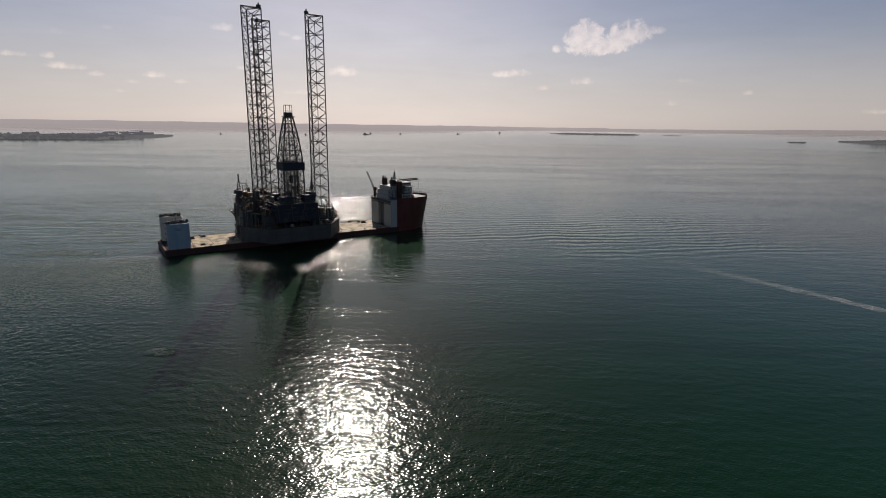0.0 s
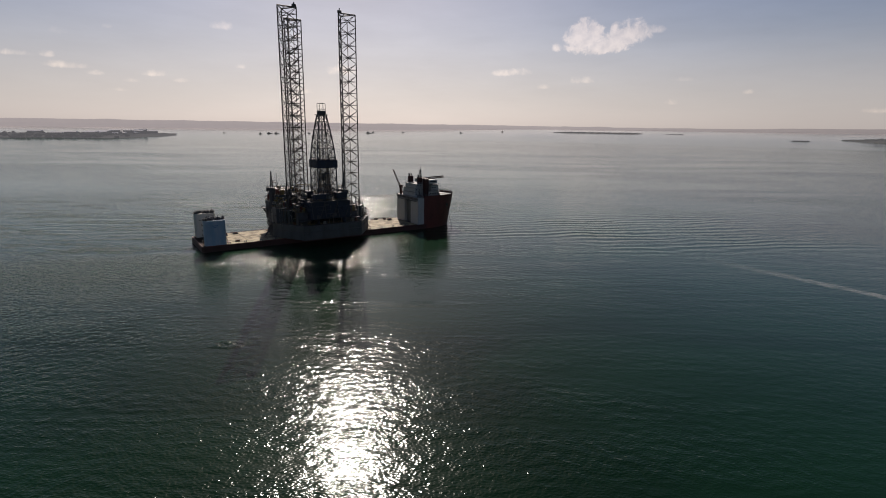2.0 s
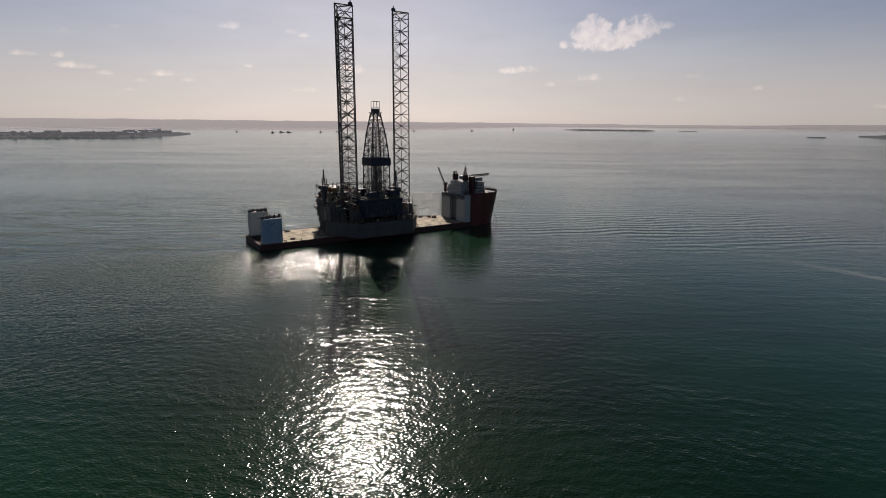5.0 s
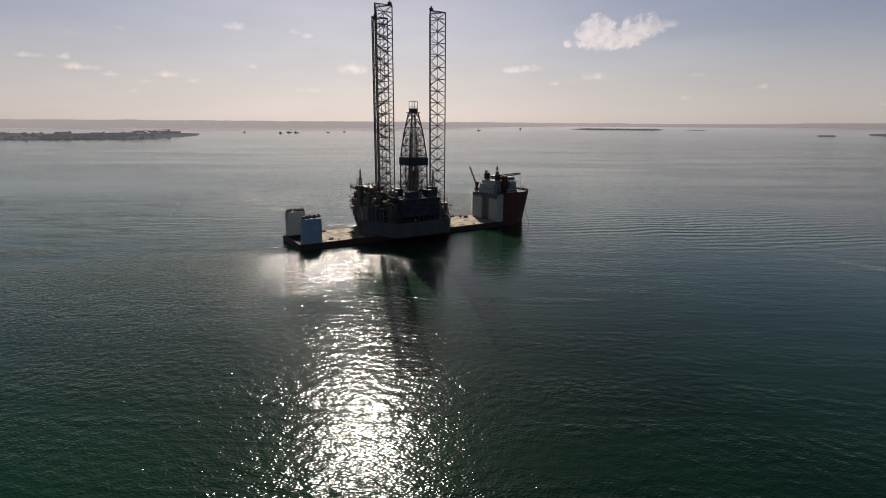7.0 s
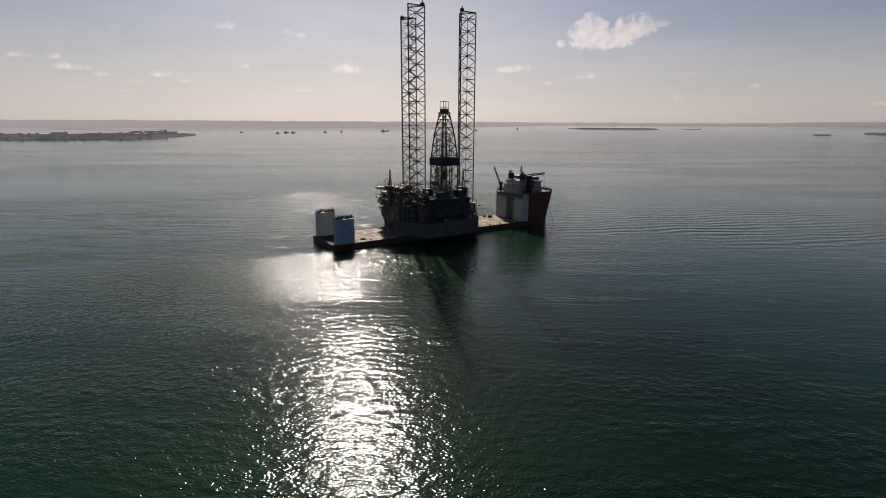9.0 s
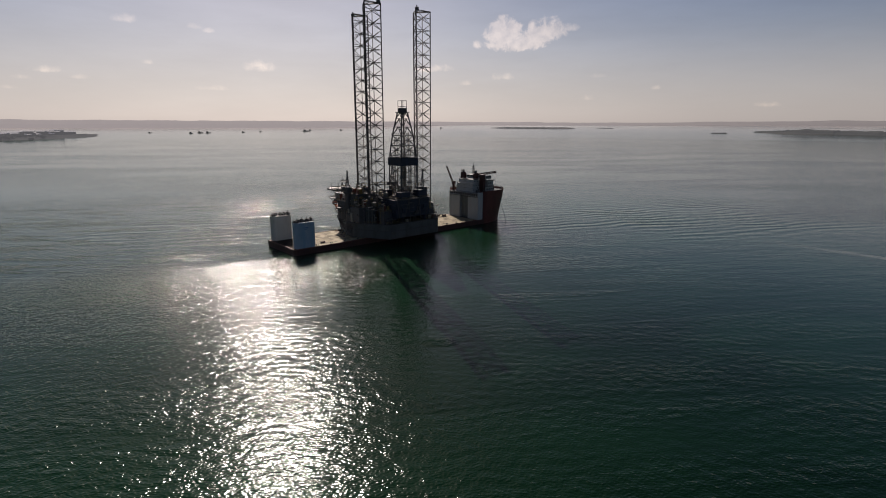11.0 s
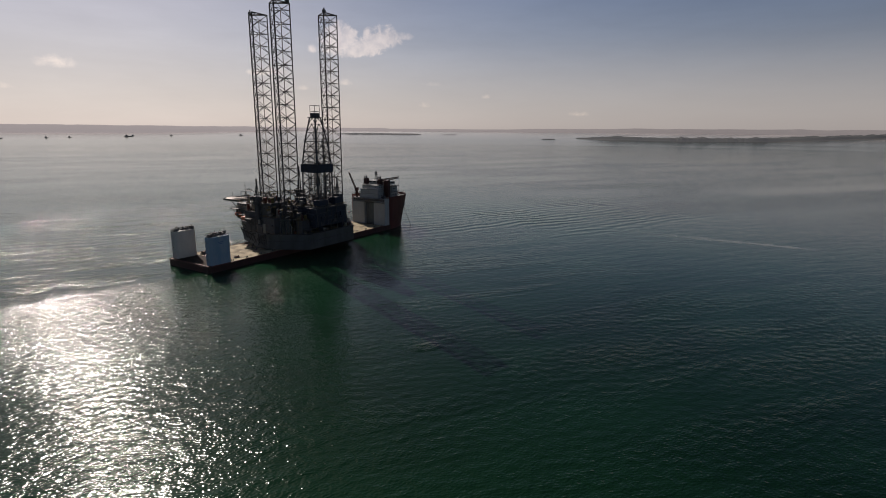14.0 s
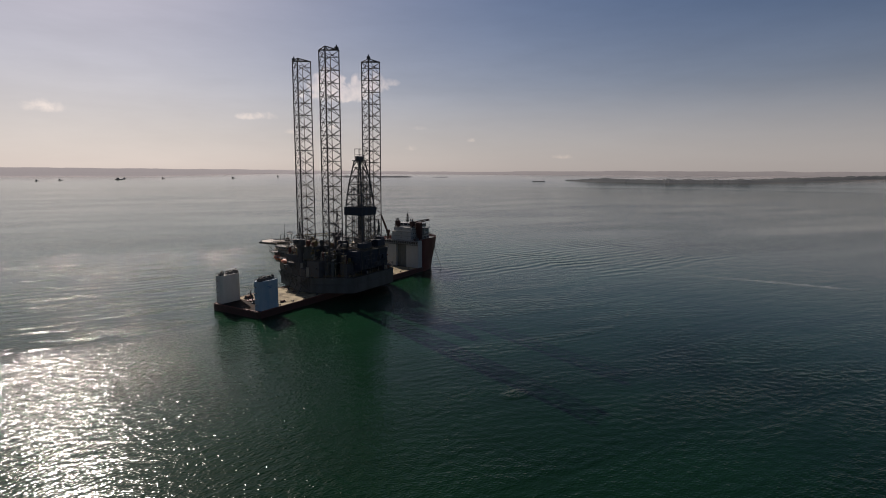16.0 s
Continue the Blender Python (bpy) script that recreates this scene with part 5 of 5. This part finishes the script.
        for k in range(9):
            x, y = r2.uniform(x0 + 0.8, x1 - 0.8), r2.uniform(y0 + 0.8, y1 - 0.8)
            w, d, h = r2.uniform(0.8, 2.6), r2.uniform(0.8, 2.4), r2.uniform(0.9, 4.6)
            bm = bmesh.new()
            if k % 3 == 2:
                tube(bm, (x, y, top), (x, y, top + h + 1), 0.3, 8)
                tube(bm, (x, y, top + h + 1), (x + 0.8, y, top + h + 1.5), 0.32, 8)
                part("vent_pipe", bm, PIPE, ob)
            else:
                box(bm, (x, y, top + h / 2), (w, d, h), r2.choice((0, 0, 30)), 0.1)
                part("roof_unit", bm, (DARK, RUST, CREAM, YELLOW, RIG_GREY)[k % 5], ob)
    rnd = random.Random(21)
    mats = [CREAM, DARK, RIG_GREY, BLUE, RUST, RIG_GREY, YELLOW, DARK]
    spots = [(34, 8), (34, 12), (38, 10), (37, 5), (52, 8), (51, 4), (53, 14), (72, 8), (75, 6), (76, 12), (88, 8), (90, 13), (87, 16), (46, 16), (47, 22), (52, 20), (56, 24),
             (66, 22), (70, 18), (63, 27), (84, 22), (86, 10), (44, -10), (48, -11), (78, -10), (80, -9), (87, 2), (38, 0.5), (50, -8), (74, -11), (34, 2.5), (90, 4)]
    for i, (u, v) in enumerate(spots):
        w, d, h = rnd.uniform(2, 5), rnd.uniform(2, 4.5), rnd.uniform(2.2, 7.5)
        bm = bmesh.new()
        if i % 5 == 3:
            tube(bm, (u, v, 13.2), (u, v, 13.2 + h), w * 0.42, 12)
            tube(bm, (u, v, 13.2 + h), (u, v, 13.6 + h), w * 0.42, 12, w * 0.2)
            name, lab = "mud_tank", "upright steel tank on the rig deck"
        else:
            box(bm, (u, v, 13.2 + h / 2), (w, d, h), rnd.choice((0, 0, 0, 90, 20)), 0.12)
            name, lab = "plant_module", "weathered steel plant module on the rig deck"
        ob = part(name, bm, mats[i % 8], rig_ob, lab)
        bm = bmesh.new()
        for k in range(3):
            x, y = u + rnd.uniform(-w, w) * 0.5, v + rnd.uniform(-d, d) * 0.5
            tube(bm, (x, y, 13.2), (x, y, 13.4 + h + rnd.uniform(0.3, 3.0)), rnd.uniform(0.1, 0.25), 6)
        tube(bm, (u - w * 0.6, v - d * 0.55, 13.2 + h * 0.7), (u + w * 0.6, v - d * 0.55, 13.2 + h * 0.7), 0.16, 6)
        part("pipework", bm, PIPE, ob)
    for u, v, z0, z1 in ((46, 40, 27, 41), (41, 46, 27, 35), (50, 36, 27, 34), (88, 12, 13, 27), (92, 9, 13, 24), (47, 15, 18, 33), (91.5, 12, 13, 25)):
        bm = bmesh.new()
        tube(bm, (u, v, z0), (u, v, z1), 0.16, 5, 0.07)
        for k in (0.6, 0.8):
            z = z0 + (z1 - z0) * k
            tube(bm, (u - 0.8, v, z), (u + 0.8, v, z), 0.07, 4)
        part("antenna_mast", bm, DARK, rig_ob)
    rg = random.Random(77)
    for cu, cv, w, d, z0, z1, n in ((88, 7, 10, 12, 13.2, 25, 16), (81.8, -0.3, 15, 13, 13.2, 26, 16), (44.6, 0.2, 15, 14, 13.2, 33, 22), (61.5, -8, 24, 18, 28, 37, 24), (52, 12, 14, 14, 13.2, 33, 18),
                                 (72, 14, 14, 14, 13.2, 32, 16), (40, 20, 14, 12, 13.2, 33, 18), (60, 24, 22, 8, 20, 36, 14), (46, 36, 10, 14, 26, 36, 9)):
        for i in range(n):
            u, v = cu + rg.uniform(-0.5, 0.5) * w, cv + rg.uniform(-0.5, 0.5) * d
            z = rg.uniform(z0 + 2, z1)
            k = i % 4
            bm = bmesh.new()
            if k == 0:
                tube(bm, (u, v, z0), (u, v, z), rg.uniform(0.12, 0.3), 6)
                tube(bm, (u, v, z), (u + rg.uniform(-2, 2), v + rg.uniform(-2, 2), z), 0.18, 6)
                part("vent_pipe", bm, PIPE, rig_ob)
            elif k == 1:
                a = Vector((rg.uniform(2, 5), 0, 0)) if rg.random() < 0.5 else Vector((0, rg.uniform(2, 5), 0))
                for s in (-0.5, 0.5):
                    p = Vector((u, v, 0)) + a * s
                    tube(bm, (p.x, p.y, z0), (p.x, p.y, z), 0.16, 5)
                for f in (0.35, 0.7, 1.0):
                    h = z0 + (z - z0) * f
                    tube(bm, Vector((u, v, h)) - a / 2, Vector((u, v, h)) + a / 2, 0.13, 5)
                tube(bm, Vector((u, v, z0)) - a / 2, Vector((u, v, z)) + a / 2, 0.1, 5)
                part("pipe_frame", bm, (DARK, RIG_GREY, YELLOW)[i % 3], rig_ob)
            elif k == 2:
                s = rg.uniform(1.0, 2.8)
                box(bm, (u, v, z0 + (z - z0) * 0.35), (s, rg.uniform(1, 2.6), (z - z0) * 0.7), rg.choice((0, 0, 25)), 0.1)
                part("equipment_skid", bm, (DARK, RIG_GREY, CREAM, RUST)[i % 4], rig_ob)
            else:
                a = rg.uniform(2, 4)
                box(bm, (u, v, z), (a, rg.uniform(1.4, 3), 0.2))
                rail(bm, [(u - a / 2, v - 0.8), (u + a / 2, v - 0.8), (u + a / 2, v + 0.8), (u - a / 2, v + 0.8)], z + 0.1, 1.1, 1.5, 0.06, True)
                for s in (-0.4, 0.4):
                    tube(bm, (u + s * a, v, z0), (u + s * a, v, z), 0.14, 5)
                part("service_platform", bm, DARK, rig_ob)
    # small pale and coloured gear along the near and after faces
    rs = random.Random(91)
    for i in range(110):
        if i % 3 == 0:
            u, v = rs.uniform(33, 60), rs.uniform(14, 27)
        elif i % 3 == 1:
            u, v = rs.uniform(32, 52), rs.uniform(-13, 14)
        else:
            u, v = rs.uniform(72, 92), rs.uniform(-12, 16)
        z = rs.uniform(14, 31 if i % 3 < 2 else 21)
        a = rs.uniform(0.6, 2.6)
        bm = bmesh.new()
        if i % 4 == 0:
            tube(bm, (u, v, z), (u + a * 1.6, v, z + rs.uniform(-0.3, 0.3)), rs.uniform(0.12, 0.3), 6)
            tube(bm, (u, v, z), (u, v, 13.2), 0.05, 4)
            part("service_pipe", bm, PALE, rig_ob)
        elif i % 4 == 1:
            box(bm, (u, v, z), (a * 1.4, 0.9, 0.16))
            rail(bm, [(u - a * 0.7, v - 0.4), (u + a * 0.7, v - 0.4)], z + 0.1, 1.1, 1.2, 0.07)
            tube(bm, (u, v, z), (u, v, 13.2), 0.05, 4)
            part("access_platform", bm, (YELLOW, PALE)[i % 8 == 1], rig_ob)
        else:
            box(bm, (u, v, z), (a, rs.uniform(0.5, 1.6), rs.uniform(0.4, 1.4)), rs.choice((0, 0, 15)), 0.06)
            tube(bm, (u, v, z), (u, v, 13.2), 0.05, 4)
            part("equipment_box", bm, (PALE, DARK, RUST, CREAM, YELLOW, PALE)[i % 6], rig_ob)
    # lockers, reels, vents and lamp posts along the edges of the rig deck
    re_ = random.Random(57)
    ring = [(62 + (u - 62) * 0.95, 18 + (v - 18) * 0.95) for u, v in HULL]
    for k, (a, b) in enumerate(zip(ring, ring[1:] + ring[:1])):
        if k in (3, 4, 5, 6):
            continue
        a, b = Vector((*a, 0)), Vector((*b, 0))
        n = int((b - a).length / 1.5)
        for i in range(n):
            c = a.lerp(b, (i + re_.random()) / n)
            kind_ = re_.random()
            bm = bmesh.new()
            if kind_ < 0.3:
                h = re_.uniform(0.8, 2.8)
                box(bm, (c.x, c.y, 13.2 + h / 2), (re_.uniform(0.7, 2.2), re_.uniform(0.6, 1.6), h), re_.uniform(-20, 70), 0.08)
                part("deck_locker", bm, re_.choice((DARK, RIG_GREY, PALE, RUST, CREAM)), rig_ob)
            elif kind_ < 0.5:
                h = re_.uniform(2.0, 5.5)
                tube(bm, (c.x, c.y, 13.2), (c.x, c.y, 13.2 + h), 0.14, 6)
                tube(bm, (c.x, c.y, 13.2 + h), (c.x + re_.uniform(-0.9, 0.9), c.y + re_.uniform(-0.9, 0.9), 13.5 + h), 0.2, 6)
                part("vent_post", bm, re_.choice((PALE, DARK, PIPE)), rig_ob)
            elif kind_ < 0.65:
                tube(bm, (c.x - 0.6, c.y, 14.1), (c.x + 0.6, c.y, 14.1), 0.75, 10)
                box(bm, (c.x, c.y, 13.4), (1.5, 1.2, 0.4))
                part("hose_reel", bm, re_.choice((DARK, RUST)), rig_ob)
            elif kind_ < 0.8:
                h = re_.uniform(1.5, 4.0)
                for s in (-0.8, 0.8):
                    tube(bm, (c.x + s, c.y, 13.2), (c.x + s, c.y, 13.2 + h), 0.1, 5)
                for f in (0.4, 0.7, 1.0):
                    tube(bm, (c.x - 0.8, c.y, 13.2 + h * f), (c.x + 0.8, c.y, 13.2 + h * f), 0.08, 5)
                part("pipe_stand", bm, re_.choice((DARK, YELLOW)), rig_ob)
    # outboard platforms and stairs on the near and port sides
    for u, v, z, w, d in ((31, 19, 21, 3, 5), (34, 25, 18.5, 3, 7), (39, 35, 21, 4, 8), (41, 43, 24, 5, 6), (92.5, 10, 15.5, 4, 6), (46, -15, 16, 7, 3), (79, -15, 16, 6, 3)):
        bm = bmesh.new()
        box(bm, (u, v, z), (w, d, 0.3))
        rail(bm, [(u - w / 2, v - d / 2), (u + w / 2, v - d / 2), (u + w / 2, v + d / 2), (u - w / 2, v + d / 2)], z + 0.15, 1.1, 1.6, 0.06, True)
        tube(bm, (u - w * 0.4, v - d * 0.4, z), (u + w * 0.4, v - d * 0.4, z - 4), 0.2, 5)
        tube(bm, (u - w * 0.4, v + d * 0.4, z), (u + w * 0.4, v + d * 0.4, z - 4), 0.2, 5)
        part("side_platform", bm, DARK, rig_ob)
    bm = bmesh.new()
    for k, (z0, z1) in enumerate(((5.5, 9.4), (9.4, 13.2))):
        a, b = (31.2, 6 + 7 * (k % 2), z0), (31.2, 13 - 7 * (k % 2), z1)
        tube(bm, a, b, 0.25, 4)
        tube(bm, (a[0] - 0.9, a[1], a[2] + 1), (b[0] - 0.9, b[1], b[2] + 1), 0.08, 4)
        tube(bm, (a[0] - 0.9, a[1], a[2]), (b[0] - 0.9, b[1], b[2]), 0.2, 4)
    part("gangway", bm, DARK, rig_ob)
    return rig_ob


RIG_OB = rig()


# ---- loose things on the cargo deck ----
def deck_things():
    rnd = random.Random(3)
    for i in range(5):
        for j in range(4):
            bm = bmesh.new()
            for k in range(4):
                box(bm, (38 + i * 12, 4 + j * 9.2 - 0.9 + k * 0.6, 3.75), (7.5, 0.52, 0.46), 0, 0.04)
            ob = thing("cribbing_block", (38 + i * 12, 4 + j * 9.2, 3.52), "stacked timber cribbing between deck and rig hull", "timber block", "cribbing under the rig")
            part("timber", bm, TIMBER, ob)
    for u, v in ((3.0, 6.0), (3.4, 22)):
        ob = thing("mooring_frame", (u, v, 3.52), "dark steel mooring frame standing on the stern deck", "mooring frame")
        bm = bmesh.new()
        for a in range(3):
            x, y = u + 1.6 * math.cos(a * 2.1 + 0.4), v + 1.6 * math.sin(a * 2.1 + 0.4)
            tube(bm, (x, y, 3.52), (u, v, 7.6), 0.2, 6)
        part("tripod", bm, DARK, ob)
        bm = bmesh.new()
        tube(bm, (u, v, 7.4), (u, v, 9.0), 0.25, 8)
        box(bm, (u, v, 9.0), (1.0, 0.8, 0.6), 0, 0.1)
        part("head", bm, DARK, ob)
        bm = bmesh.new()
        box(bm, (u, v, 3.7), (4.2, 3.6, 0.35), 0, 0.05)
        part("base_frame", bm, RUST, ob)
    for u, v, w, d, h in ((9.5, 4.5, 2.8, 1.6, 1.0), (6.0, 27, 5, 2.5, 1.6), (1.2, 15, 4.5, 3.4, 1.5), (14, 30, 3, 2.2, 1.1), (126, 26, 3.2, 2.4, 1.5), (124, 30, 2.2, 1.6, 1.2), (101, 30, 3, 2, 1.4), (105, 32, 4, 1.6, 0.9), (118, 33, 3, 2, 1.2)):
        ob = thing("deck_winch", (u, v, 3.52), "dark winch and rope drum bolted to the cargo deck", "winch", "winches on the deck")
        bm = bmesh.new()
        box(bm, (u, v, 3.52 + h * 0.2), (w, d, h * 0.4), 0, 0.05)
        part("bed", bm, DARK, ob)
        bm = bmesh.new()
        tube(bm, (u - w * 0.35, v, 3.52 + h * 0.65), (u + w * 0.35, v, 3.52 + h * 0.65), h * 0.4, 12)
        part("drum", bm, RUST, ob)
        for s in (-1, 1):
            bm = bmesh.new()
            tube(bm, (u + s * w * 0.38, v, 3.52 + h * 0.65), (u + s * w * 0.42, v, 3.52 + h * 0.65), h * 0.6, 12)
            part("flange", bm, DARK, ob)
    # raking sea-fastening struts against the rig hull
    for u, v, du_ in ((31.8, 12, -3.5), (33.6, 18, -3.2), (36.9, 26, -3.0), (97.6, 9, 3.4), (96.5, 16, 3.4), (91.6, 25, 3.2)):
        ob = thing("sea_fastening", (u + du_, v, 3.52), "raking steel strut welded between deck and rig hull", "strut", "sea fastenings")
        bm = bmesh.new()
        tube(bm, (u + du_, v, 3.6), (u, v, 8.2), 0.22, 8)
        part("strut", bm, DARK, ob)
        bm = bmesh.new()
        box(bm, (u + du_, v, 3.65), (1.6, 1.6, 0.2), 0, 0.03)
        part("foot_plate", bm, RUST, ob)
    for i in range(14):
        for v in (0.9, 35.1):
            u = 4 + i * 9.3
            ob = thing("bollard", (u, v, 3.52), "paired black mooring bollards at the deck edge", "bollard", "bollards along the deck")
            for s in (-0.5, 0.5):
                bm = bmesh.new()
                tube(bm, (u + s, v, 3.52), (u + s, v, 4.3), 0.24, 8)
                tube(bm, (u + s, v, 4.25), (u + s, v, 4.4), 0.32, 8)
                part("post", bm, DARK, ob)


deck_things()
